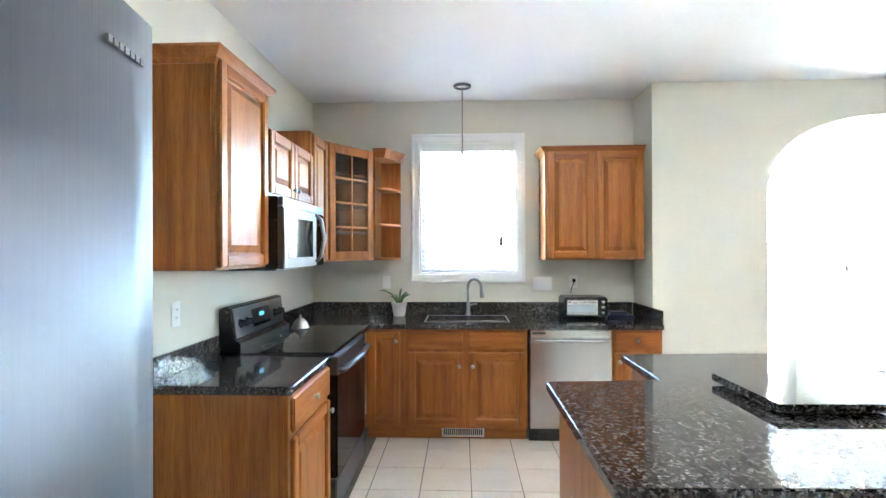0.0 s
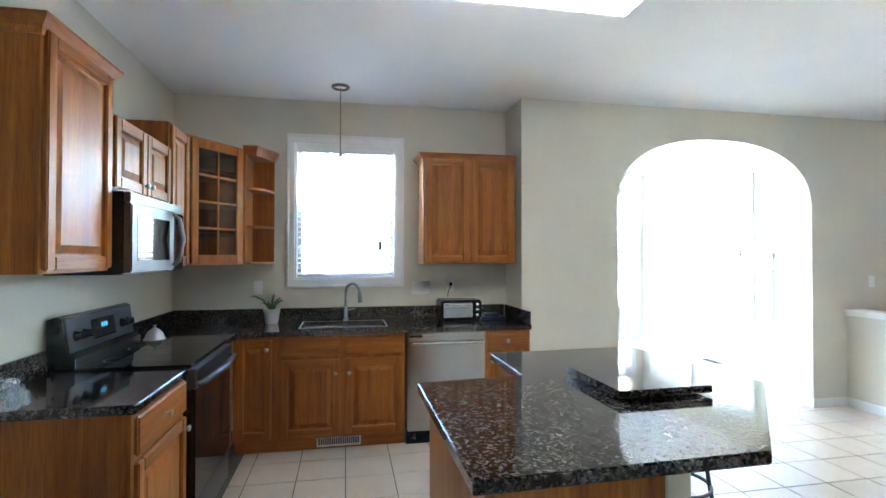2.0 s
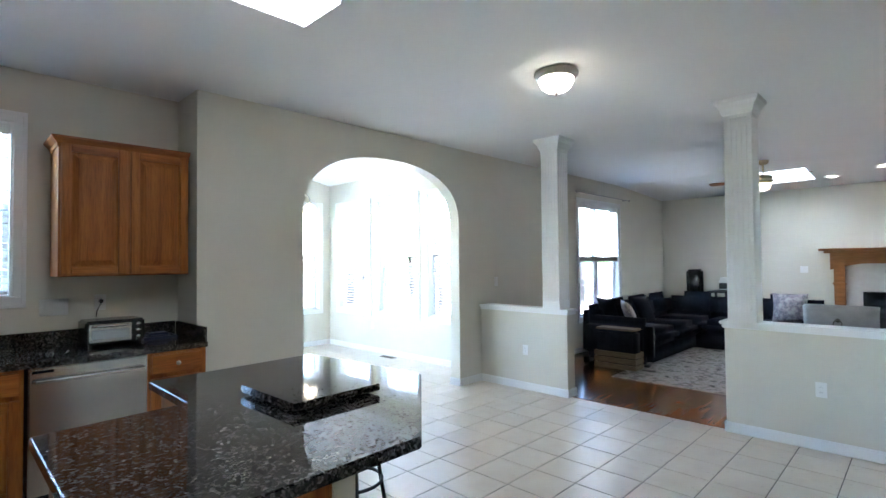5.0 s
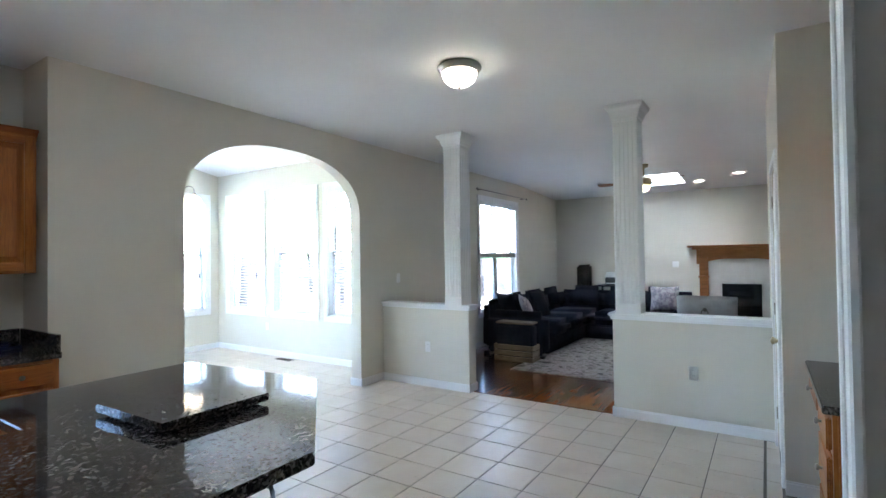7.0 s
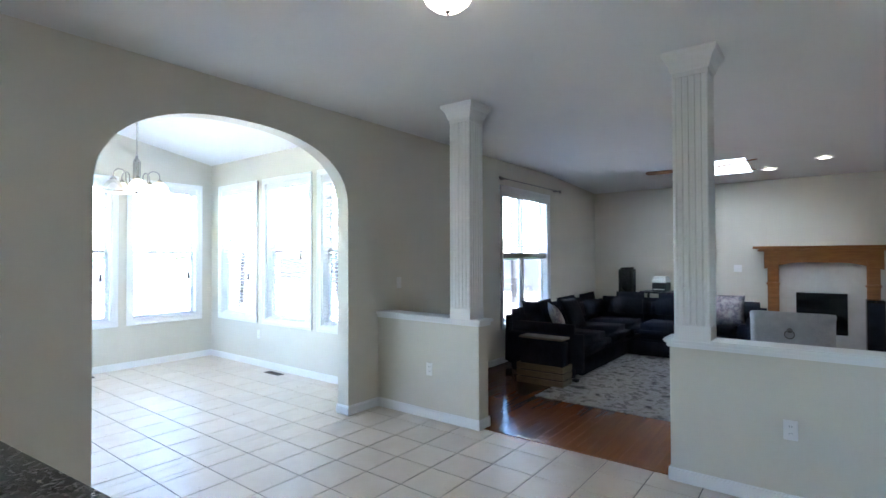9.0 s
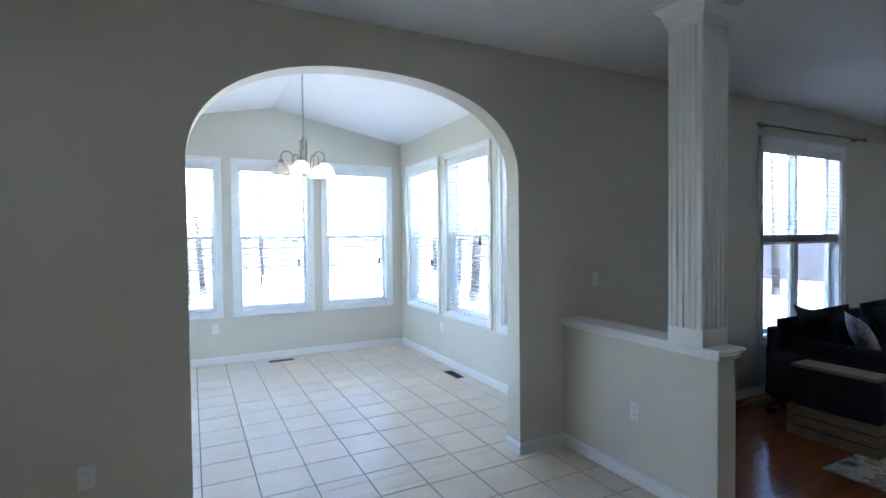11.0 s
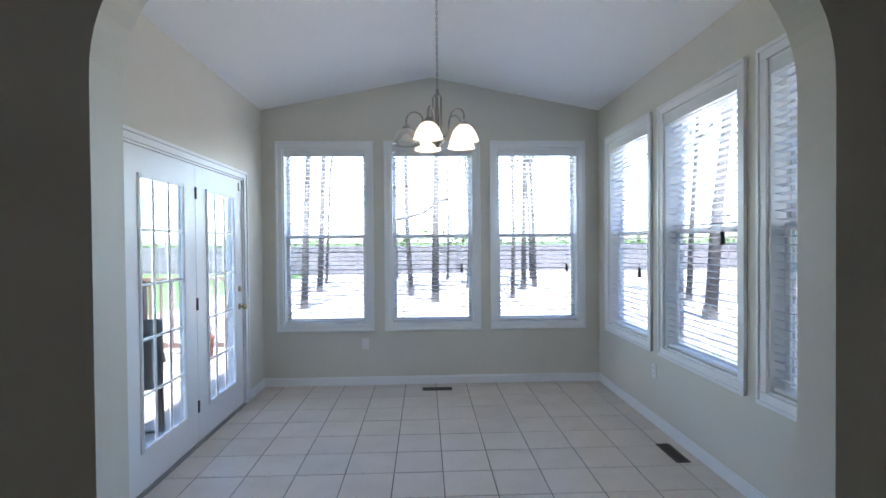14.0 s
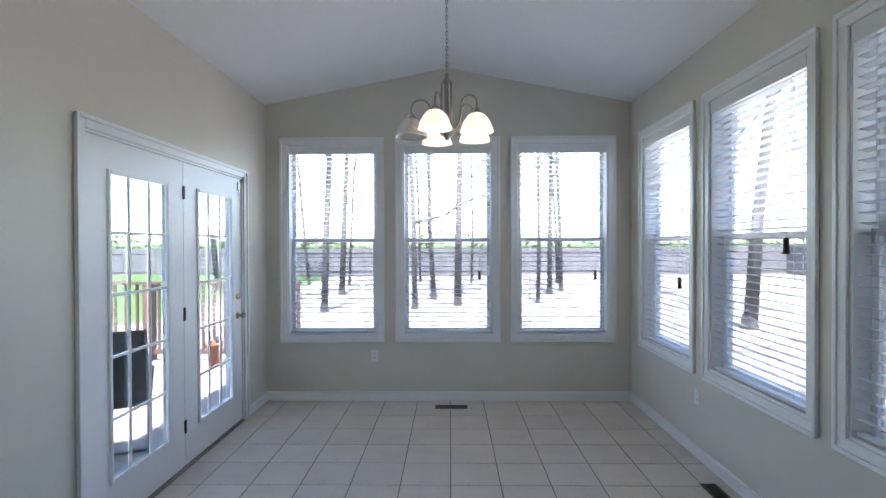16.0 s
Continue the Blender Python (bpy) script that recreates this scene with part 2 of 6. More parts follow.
def again(ob, parent, at):
    """The same mesh once more, as a part of its own."""
    o = new(ob.name.split(".")[0], ob.data)
    o.parent = parent
    o.matrix_basis = at
    return tagged(o, ob.get("label", ""))


def solid(name, bm, material, label, category, kind="structure", group=""):
    return tagged(new(name, mesh_of(name, bm, material)), label, category, group, kind)


def BM():
    return bmesh.new()


# ---------- structure ----------
CE = 2.80          # flat ceiling
WX, NY = -0.637, 4.88   # kitchen's west and north walls
AY = 4.457         # arch wall, room side
AX0, AX1 = 3.115, 5.155
NX0, NX1, NNY, RX = 2.325, 5.845, 8.285, 4.08   # nook, and the x of its ridge
LX = 11.5          # far wall of the living room
SY = -0.17         # wall behind the desk
HX, HE1, HE2 = 5.545, 3.262, 1.752   # half walls: kitchen face, and the ends beside the opening


def weld(bm):
    bmesh.ops.remove_doubles(bm, verts=bm.verts, dist=0.0002)
    return bm


def wall_x(bm, x0, x1, y0, y1, top, holes):
    """A wall along x with rectangular holes (x0, x1, z0, z1)."""
    at = x0
    for a, b, lo, hi in sorted(holes):
        box(bm, at, a, y0, y1, 0, top)
        if lo > 0:
            box(bm, a, b, y0, y1, 0, lo)
        box(bm, a, b, y0, y1, hi, top)
        at = b
    box(bm, at, x1, y0, y1, 0, top)
    return weld(bm)


def wall_y(bm, x0, x1, y0, y1, top, holes):
    at = y0
    for a, b, lo, hi in sorted(holes):
        box(bm, x0, x1, at, a, 0, top)
        if lo > 0:
            box(bm, x0, x1, a, b, 0, lo)
        box(bm, x0, x1, a, b, hi, top)
        at = b
    box(bm, x0, x1, at, y1, 0, top)
    return weld(bm)


KWIN = (0.33, 1.194, 1.255, 2.432)
NWIN = [(2.538, 3.402, 0.637, 2.465), (3.652, 4.516, 0.637, 2.465), (4.758, 5.622, 0.637, 2.465)]
EWIN = [(7.112, 7.985, 0.652, 2.448), (5.94, 6.85, 0.652, 2.448), (4.83, 5.696, 0.652, 2.448)]
LWIN = (7.97, 9.38, 0.54, 2.39)
FDOOR = (5.90, 7.75, 0.0, 2.08)
PDOOR = (0.14, 0.86, 0.0, 2.05)
PANTRY = pose(4.575, 0.502, 0, 0, 0, 1.6)    # the pantry wall stands a little askew

solid("wall_west", wall_y(BM(), WX - 0.15, WX, -1.6, NY + 0.15, CE, []), WALL, "cream painted kitchen wall beside the range", "wall")
solid("wall_north_kitchen", wall_x(BM(), WX, 2.22, NY, NY + 0.15, CE, [KWIN]), WALL, "cream painted kitchen wall with the sink window", "wall")
solid("wall_jog", box(BM(), 2.22, 2.40, AY + 0.145, NY + 0.15, 0, CE), WALL, "short cream return wall beside the dishwasher counter", "wall")


def arch_wall():
    bm = BM()
    y0, y1 = AY, AY + 0.145
    cx, half, spring, rise = (AX0 + AX1) / 2, (AX1 - AX0) / 2, 1.915, 0.61
    box(bm, 2.22, AX0, y0, y1, 0, CE)
    box(bm, AX1, LWIN[0], y0, y1, 0, CE)
    box(bm, LWIN[0], LWIN[1], y0, y1, 0, LWIN[2])
    box(bm, LWIN[0], LWIN[1], y0, y1, LWIN[3], CE)
    box(bm, LWIN[1], LX, y0, y1, 0, CE)
    n = 48
    pts = []
    for i in range(n + 1):
        a = math.pi * (1 - i / n)
        c, s = math.cos(a), math.sin(a)
        pts.append((cx + half * math.copysign(abs(c) ** 0.86, c), spring + rise * abs(s) ** 0.86))
    for (xa, za), (xb, zb) in zip(pts, pts[1:]):
        q = [[bm.verts.new(p) for p in ((xa, y, za), (xb, y, zb), (xb, y, CE), (xa, y, CE))] for y in (y0, y1)]
        bm.faces.new(q[0])
        bm.faces.new(q[1][::-1])
        bm.faces.new((q[0][1], q[0][0], q[1][0], q[1][1]))
    return weld(bm)


solid("wall_arch", arch_wall(), WALL, "cream painted wall with a rounded archway into the breakfast nook", "wall")


def gable(y0, y1, holes):
    """The nook's end wall, rising to the ridge."""
    bm = wall_x(BM(), NX0 - 0.15, NX1 + 0.15, y0, y1, 2.84, holes)
    prism(bm, [(NX0 - 0.15, 2.84), (NX1 + 0.15, 2.84), (NX1, 2.86), (RX, 3.20), (NX0, 2.86)], y0, y1, "y")
    return bm


solid("wall_north_nook", gable(NNY, NNY + 0.15, NWIN), WALL, "cream gable wall of the nook with three windows", "wall")
solid("wall_east_nook", wall_y(BM(), NX1, NX1 + 0.15, AY + 0.145, NNY, 2.86, EWIN), WALL, "cream nook wall with three tall windows", "wall")
solid("wall_west_nook", wall_y(BM(), NX0 - 0.15, NX0, NY + 0.15, NNY, 2.86, [FDOOR]), WALL, "cream nook wall with french doors to the deck", "wall")
b = box(BM(), 2.40, NX1, AY + 0.01, AY + 0.144, CE, 3.3)
solid("wall_nook_head", b, WALL, "cream wall over the archway inside the nook", "wall")

solid("wall_pantry", wall_x(BM(), 0, 1.72, -0.12, 0, CE, [PDOOR]), WALL, "cream wall with the narrow pantry door", "wall").matrix_world = PANTRY
solid("wall_pantry_side", box(BM(), 4.577, 4.69, SY - 0.12, 0.40, 0, CE), WALL, "cream side wall at the end of the desk", "wall")
solid("wall_south", box(BM(), 2.14, 4.575, SY - 0.12, SY, 0, CE), WALL, "cream wall behind the built-in desk", "wall")
b = box(BM(), 2.02, 2.14, SY - 0.12, 0.45, 0, CE)
box(b, 0.28, 2.02, 0.33, 0.45, 2.12, CE)
box(b, WX, 0.28, 0.33, 0.45, 0, CE)
solid("wall_hall_opening", b, WALL, "cream wall with a cased opening to the hall", "wall")
b = box(BM(), WX, 2.14, -1.72, -1.6, 0, CE)
box(b, 2.14, 2.26, -1.72, SY - 0.12, 0, CE)
solid("wall_hall", b, WALL, "plain cream wall of the hall", "wall")
b = box(BM(), 4.69, 6.28, -2.6, 0.3, 0, CE)
box(b, 4.69, 4.72, 0.3, 0.38, 0, CE)
solid("wall_pantry_block", b, WALL, "plain cream closet block beside the living room", "wall")
solid("wall_living_south", box(BM(), 6.3, LX, -2.72, -2.6, 0, CE), WALL, "plain cream living room wall", "wall")
solid("wall_living_east", box(BM(), LX, LX + 0.15, -2.72, AY + 0.145, 0, CE), WALL, "cream living room wall with the fireplace", "wall")


def ceilings():
    b = box(BM(), WX - 0.15, 9.45, -1.72, AY + 0.145, CE, CE + 0.12)
    box(b, WX - 0.15, 2.40, AY + 0.145, NY + 0.15, CE, CE + 0.12)
    box(b, 6.3, 9.45, -2.72, -1.72, CE, CE + 0.12)
    solid("ceiling", b, CEIL, "white lightly textured flat ceiling", "ceiling")
    b = BM()
    for x0, z0, x1, z1 in ((NX0 - 0.15, 2.83, RX, 3.20), (RX, 3.20, NX1 + 0.15, 2.83)):
        prism(b, [(x0, z0), (x1, z1), (x1, z1 + 0.12), (x0, z0 + 0.12)], AY + 0.144, NNY + 0.15, "y")
    solid("ceiling_nook", b, CEIL, "white vaulted ceiling of the nook", "ceiling")
    # sloped living room ceiling with a skylight well
    b = BM()
    zz = lambda x: CE - (x - 9.45) * 0.055
    sx0, sx1, sy0, sy1 = 9.75, 10.75, 1.75, 2.45
    for x0, x1, y0, y1 in ((9.45, sx0, -2.72, AY + 0.145), (sx1, LX + 0.15, -2.72, AY + 0.145), (sx0, sx1, -2.72, sy0), (sx0, sx1, sy1, AY + 0.145)):
        prism(b, [(x0, zz(x0)), (x1, zz(x1)), (x1, zz(x1) + 0.12), (x0, zz(x0) + 0.12)], y0, y1, "y")
    solid("ceiling_living", b, CEIL, "white sloped living room ceiling with a skylight", "ceiling")
    b = BM()
    for x0, x1, y0, y1 in ((sx0 - 0.03, sx0, sy0, sy1), (sx1, sx1 + 0.03, sy0, sy1), (sx0 - 0.03, sx1 + 0.03, sy0 - 0.03, sy0), (sx0 - 0.03, sx1 + 0.03, sy1, sy1 + 0.03)):
        box(b, x0, x1, y0, y1, zz(x0) + 0.115, 3.2)
    w = tagged(new("skylight_1"), "white framed skylight in the sloped ceiling", "skylight", kind="structure")
    part("shaft", b, TRIM, w)
    part("pane", box(BM(), sx0, sx1, sy0, sy1, 3.1, 3.106), MILK, w, "milky diffusing skylight dome")


ceilings()

b = box(BM(), WX, HX + 0.06, -1.6, AY + 0.145, -0.25, -0.004)
box(b, WX, 2.25, AY + 0.145, NY, -0.25, -0.004)
box(b, NX0, NX1, AY + 0.145, NNY, -0.25, -0.004)
FLOOR = solid("floor", b, GROUT, "beige ceramic tile floor with grey grout", "floor")


def eaves():
    """Roof slabs and overhangs that shade the upper parts of the windows."""
    ROOF = fleck("roof_shingle", [(0.3, grey(0.05)), (0.7, grey(0.10))], 6, 0.95, 6, 0.3)
    b = BM()
    for x0, z0, x1, z1 in ((NX0 - 0.75, 2.86, RX, 3.36), (RX, 3.36, NX1 + 0.75, 2.86)):
        prism(b, [(x0, z0), (x1, z1), (x1, z1 + 0.1), (x0, z0 + 0.1)], AY + 0.2, NNY + 0.45, "y")
    solid("roof_nook", b, ROOF, "grey shingle roof over the nook", "roof")
    b = box(BM(), WX - 0.6, 9.2, -2.9, AY + 0.19, 2.95, 3.05)
    box(b, 9.2, LX + 0.6, -2.9, 1.6, 2.95, 3.05)
    box(b, 9.2, LX + 0.6, 2.6, AY + 0.6, 2.95, 3.05)
    box(b, 10.9, LX + 0.6, 1.6, 2.6, 2.95, 3.05)
    box(b, WX - 0.6, 1.4, AY + 0.19, NY + 0.6, 2.95, 3.05)
    box(b, NX1 + 0.8, 9.2, AY + 0.19, AY + 0.6, 2.95, 3.05)
    solid("roof", b, ROOF, "grey shingle roof over the house", "roof")


eaves()


def trim_run(name, pieces, label):
    """Baseboard: flat board with a stepped top, one mesh a run; pieces are (x0, y0, x1, y1, nx, ny)."""
    for x0, y0, x1, y1, nx, ny in pieces:
        b = BM()
        for d, h in ((0.013, 0.075), (0.008, 0.088)):
            xs, ys = sorted((x0, x1)), sorted((y0, y1))
            if nx:
                box(b, min(x0, x0 + nx * d), max(x0, x0 + nx * d), ys[0], ys[1], 0.001 if d > 0.01 else 0.075, h, 0.002, 1)
            else:
                box(b, xs[0], xs[1], min(y0, y0 + ny * d), max(y0, y0 + ny * d), 0.001 if d > 0.01 else 0.075, h, 0.002, 1)
        solid(name, b, TRIM, label, "baseboard")


trim_run("baseboard", [
    (NX0, NNY, NX1, NNY, 0, -1), (NX1, AY + 0.15, NX1, NNY - 0.014, -1, 0), (NX0, FDOOR[1] + 0.064, NX0, NNY - 0.014, 1, 0), (NX0, AY + 0.15, NX0, FDOOR[0] - 0.064, 1, 0),
    (2.23, AY, AX0, AY, 0, -1), (AX1, AY, HX, AY, 0, -1), (AX0, AY - 0.013, AX0, AY + 0.158, 1, 0), (AX1, AY - 0.013, AX1, AY + 0.158, -1, 0),
    (HX, HE1 - 0.013, HX, AY - 0.014, -1, 0), (HX - 0.013, HE1, HX + 0.163, HE1, 0, -1), (HX, 0.545, HX, HE2 + 0.013, -1, 0), (HX - 0.013, HE2, HX + 0.163, HE2, 0, 1),
    (HX + 0.15, HE1 - 0.013, HX + 0.15, AY, 1, 0), (HX + 0.164, AY, LX, AY, 0, -1), (LX, 1.9, LX, AY - 0.014, -1, 0), (4.575, SY, 4.575, 0.504, -1, 0)],
    "white painted stepped baseboard")


def half_wall(y0, y1, label):
    solid("wall_half", box(BM(), HX, HX + 0.15, y0, y1, 0, 0.89, 0.004, 1), WALL, label, "half wall")
    b = box(BM(), HX - 0.038, HX + 0.188, y0 - (0.035 if y0 > 1 else 0), y1 + (0.035 if y1 < 4 else 0), 0.907, 0.935, 0.008)
    e0, e1 = y0 - (0.018 if y0 > 1 else 0), y1 + (0.018 if y1 < 4 else 0)
    box(b, HX - 0.018, HX + 0.168, e0, e1, 0.877, 0.907, 0.006)
    solid("trim_cap", b, TRIM, "white moulded cap on the half wall", "wall cap")


half_wall(HE1, AY, "cream painted half wall under the fluted column")
half_wall(0.535, HE2, "cream painted half wall beside the pantry door")


def column(y):
    t = thing("column", (HX + 0.075, y, 0.935), "white square fluted column standing on the half wall", "column", "columns on the half walls")
    b, h, w = BM(), CE - 0.935, 0.105
    box(b, -w + 0.006, w - 0.006, -w + 0.006, w - 0.006, 0, h)
    part("shaft", b, TRIM, t)
    for side in range(4):
        b = BM()
        for i in range(6):
            u = -w + 0.012 + i * 0.0372
            box(b, u - 0.0105, u + 0.0105, -w - 0.002, -w + 0.007, 0.09, h - 0.16, 0.004, 1)
        box(b, -w, w, -w - 0.002, -w + 0.007, 0, 0.09)
        box(b, -w, w, -w - 0.002, -w + 0.007, h - 0.16, h - 0.02)
        part("fluted_face", b, TRIM, t, at=pose(0, 0, 0, 0, 0, 90 * side))
    b = BM()
    prof = [(w + 0.004, 0.13), (w + 0.012, 0.12), (w + 0.016, 0.10), (w + 0.03, 0.06), (w + 0.055, 0.03), (w + 0.06, 0.0)]
    rings = [[b.verts.new((sx * r, sy * r, h - d)) for sx, sy in ((-1, -1), (1, -1), (1, 1), (-1, 1))] for r, d in prof]
    for p, q in zip(rings, rings[1:]):
        for k in range(4):
            b.faces.new((p[k], p[(k + 1) % 4], q[(k + 1) % 4], q[k]))
    part("capital", b, TRIM, t)


column(3.435)
column(1.61)


# ---------- windows and blinds ----------
def frame_boards(b, w, z0, z1, wide, thick, y):
    """Four mitred-looking casing boards with a raised back band, in local x and z, standing proud of y towards -y."""
    for (x0, x1, a, c) in ((-wide, w + wide, z1, z1 + wide), (-wide, w + wide, z0 - wide, z0), (-wide, 0, z0, z1), (w, w + wide, z0, z1)):
        box(b, x0, x1, y - thick, y, a, c, 0.003, 1)
    e = wide * 0.3
    for (x0, x1, a, c) in ((-wide - 0.004, w + wide + 0.004, z1 + wide - e, z1 + wide + 0.004), (-wide - 0.004, w + wide + 0.004, z0 - wide - 0.004, z0 - wide + e),
                           (-wide - 0.004, -wide + e, z0 - wide + e, z1 + wide - e), (w + wide - e, w + wide + 0.004, z0 - wide + e, z1 + wide - e)):
        box(b, x0, x1, y - thick - 0.009, y - thick, a, c, 0.003, 1)
    return b


def window(n, loc, rz, w, z0, z1, label, double=False):
    """Local x runs along the wall, y points outdoors; the origin is on the room face of the wall."""
    t = tagged(new(f"window_{n}"), label, "window", kind="structure")
    t.matrix_world = pose(*loc, 0, 0, rz)
    part("window_frame", frame_boards(BM(), w, z0, z1, 0.068, 0.016, 0), TRIM, t)
    b = BM()
    for (x0, x1, a, c) in ((0, 0.014, z0, z1), (w - 0.014, w, z0, z1), (0.014, w - 0.014, z1 - 0.014, z1), (0.014, w - 0.014, z0, z0 + 0.014)):
        box(b, x0, x1, 0.0, 0.145, a, c)
    part("jamb", b, TRIM, t)
    mid = (z0 + z1) / 2
    lights = [(0.014, w / 2 - 0.03), (w / 2 + 0.03, w - 0.014)] if double else [(0.014, w - 0.014)]
    if double:
        part("mullion", box(BM(), w / 2 - 0.03, w / 2 + 0.03, 0.07, 0.14, z0 + 0.014, z1 - 0.014), TRIM, t)
    for x0, x1 in lights:
        for y, a, c in ((0.112, mid - 0.02, z1 - 0.014), (0.08, z0 + 0.014, mid + 0.02)):
            s = 0.036
            b = box(BM(), x0, x0 + s, y, y + 0.028, a, c, 0.003, 1)
            box(b, x1 - s, x1, y, y + 0.028, a, c, 0.003, 1)
            box(b, x0 + s, x1 - s, y, y + 0.028, c - s, c, 0.003, 1)
            box(b, x0 + s, x1 - s, y, y + 0.028, a, a + s, 0.003, 1)
            sash = part("sash", b, TRIM, t)
            p = part("pane", box(BM(), x0 + s - 0.004, x1 - s + 0.004, y + 0.012, y + 0.016, a + s - 0.004, c - s + 0.004), SCREENED if y < 0.1 else PANE, sash)
            p.visible_shadow = False
        part("lock", box(BM(), (x0 + x1) / 2 - 0.02, (x0 + x1) / 2 + 0.02, 0.058, 0.08, mid + 0.004, mid + 0.018, 0.004), TRIM, t)
    return t


def blind(loc, rz, w, z0, z1, drop, label, tassel=None, tilt=14, bunch=0):
    """A venetian blind within the window's reveal, with slats down to drop."""
    t = thing("window_blind", loc, label, "blind", "white slatted window blinds", rz)
    part("headrail", box(BM(), 0.018, w - 0.018, 0.008, 0.062, z1 - 0.066, z1 - 0.016, 0.004), SLAT, t)
    part("valance", box(BM(), 0.016, w - 0.016, -0.004, 0.006, z1 - 0.085, z1 - 0.015, 0.003), SLAT, t)
    b = BM()
    xs = (0.022, w - 0.022)
    for k in range(4):
        u0, u1 = -0.024 + k * 0.012, -0.012 + k * 0.012
        h0, h1 = 0.0026 * (1 - (u0 / 0.024) ** 2), 0.0026 * (1 - (u1 / 0.024) ** 2)
        for lift in (0, 0.0022):
            vs = [b.verts.new(p) for p in ((xs[0], u0, h0 + lift), (xs[1], u0, h0 + lift), (xs[1], u1, h1 + lift), (xs[0], u1, h1 + lift))]
            b.faces.new(vs if lift else vs[::-1])
    step, n = 0.0445, 0
    z = z1 - 0.105
    first = None
    while z > drop + 0.03 + bunch * 0.006:
        at = pose(0, 0.034, z, tilt)
        if first is None:
            first = part("slat", b, SLAT, t, at=at)
        else:
            again(first, t, at)
        z -= step
    for k in range(bunch):
        again(first, t, pose(0, 0.034, drop + 0.028 + k * 0.0055, 2))
    part("bottom_rail", box(BM(), 0.02, w - 0.02, 0.012, 0.056, drop + 0.006, drop + 0.024, 0.004), SLAT, t)
    for x in ((0.12, w - 0.12) if w < 1 else (0.12, w / 2, w - 0.12)):
        for y in (0.011, 0.057):
            part("ladder_cord", tube(BM(), [(x, y, z1 - 0.07), (x, y, drop + 0.02)], 0.0011, 5), SLAT, t)
    if tassel:
        x, zt = tassel
        part("pull_cord", tube(BM(), [(x, 0.0, z1 - 0.07), (x + 0.004, -0.006, (z1 + zt) / 2), (x, -0.022, zt + 0.03)], 0.0014, 6), SLAT, t)
        part("tassel", lathe(BM(), [(0.004, 0.035), (0.012, 0.03), (0.015, -0.03), (0.018, -0.05), (0.0, -0.052)], (x, -0.022, zt), 14), IRON, t, "dark wooden cord tassel")
    return t


num = 1
w = KWIN[1] - KWIN[0]
window(num, (KWIN[0], NY, 0), 0, w, KWIN[2], KWIN[3], "white double-hung window over the kitchen sink")
blind((KWIN[0], NY, 0), 0, w, KWIN[2], KWIN[3], KWIN[2] + 0.015, "white slatted blind lowered in the sink window", (w - 0.14, 1.56))
for i, (x0, x1, z0, z1) in enumerate(NWIN):
    num += 1
    window(num, (x0, NNY, 0), 0, x1 - x0, z0, z1, "white double-hung window in the nook's gable wall")
    blind((x0, NNY, 0), 0, x1 - x0, z0, z1, z0 + 0.015, "white slatted blind lowered with open slats", (x1 - x0 - 0.13, 1.22) if i else None, -2)
for i, (y0, y1, z0, z1) in enumerate(EWIN):
    num += 1
    window(num, (NX1, y1, 0), -90, y1 - y0, z0, z1, "white double-hung window in the nook's side wall")
    blind((NX1, y1, 0), -90, y1 - y0, z0, z1, z0 + 0.015, "white slatted blind lowered with open slats", (y1 - y0 - 0.13, (1.22, 1.50, 1.4)[i]), -9)
num += 1
window(num, (LWIN[0], AY, 0), 0, LWIN[1] - LWIN[0], LWIN[2], LWIN[3], "white twin window with a centre mullion in the living room", True)
blind((LWIN[0], AY, 0), 0, LWIN[1] - LWIN[0], LWIN[2], LWIN[3], 1.42, "white slatted blind drawn halfway up the twin window", None, 10, 14)


# ---------- cabinets ----------
def panel_front(w, h, edge=0.055):
    """The raised middle panel of an oak door, its face towards -y."""
    b = BM()
    rings = []
    for inset, y in ((edge - 0.003, -0.004), (edge + 0.004, -0.0005), (edge + 0.010, -0.0008), (edge + 0.036, -0.0140), (edge + 0.041, -0.0165)):
        i = min(inset, w / 2 - 0.004)
        j = min(inset, h / 2 - 0.004)
        rings.append([b.verts.new(p) for p in ((i, y, j), (w - i, y, j), (w - i, y, h - j), (i, y, h - j))])
    for p, q in zip(rings, rings[1:]):
        for k in range(4):
            b.faces.new((p[k], p[(k + 1) % 4], q[(k + 1) % 4], q[k]))
    b.faces.new(rings[-1])
    return b


def door_members(dr, w, h, edge=0.055):
    """Two stiles and two rails round a door's panel or glass."""
    for x in (0, w - edge):
        part("stile", box(BM(), x, x + edge, -0.021, 0, 0, h, 0.005, 3), OAK_Z, dr)
    for z in (0, h - edge):
        part("rail", box(BM(), edge + 0.0004, w - edge - 0.0004, -0.0205, 0, z, z + edge, 0.005, 3), OAK_X, dr)


def slab_front(w, h):
    return box(BM(), 0, w, -0.020, 0, 0, h, 0.007, 3)


def knob(parent, x, z):
    b = lathe(BM(), [(0.009, 0), (0.006, 0.004), (0.006, 0.012), (0.014, 0.017), (0.0155, 0.022), (0.012, 0.027), (0.0, 0.029)], seg=16)
    return part("knob", b, NICKEL, parent, "satin nickel round knob", pose(x, -0.019, z, 90))


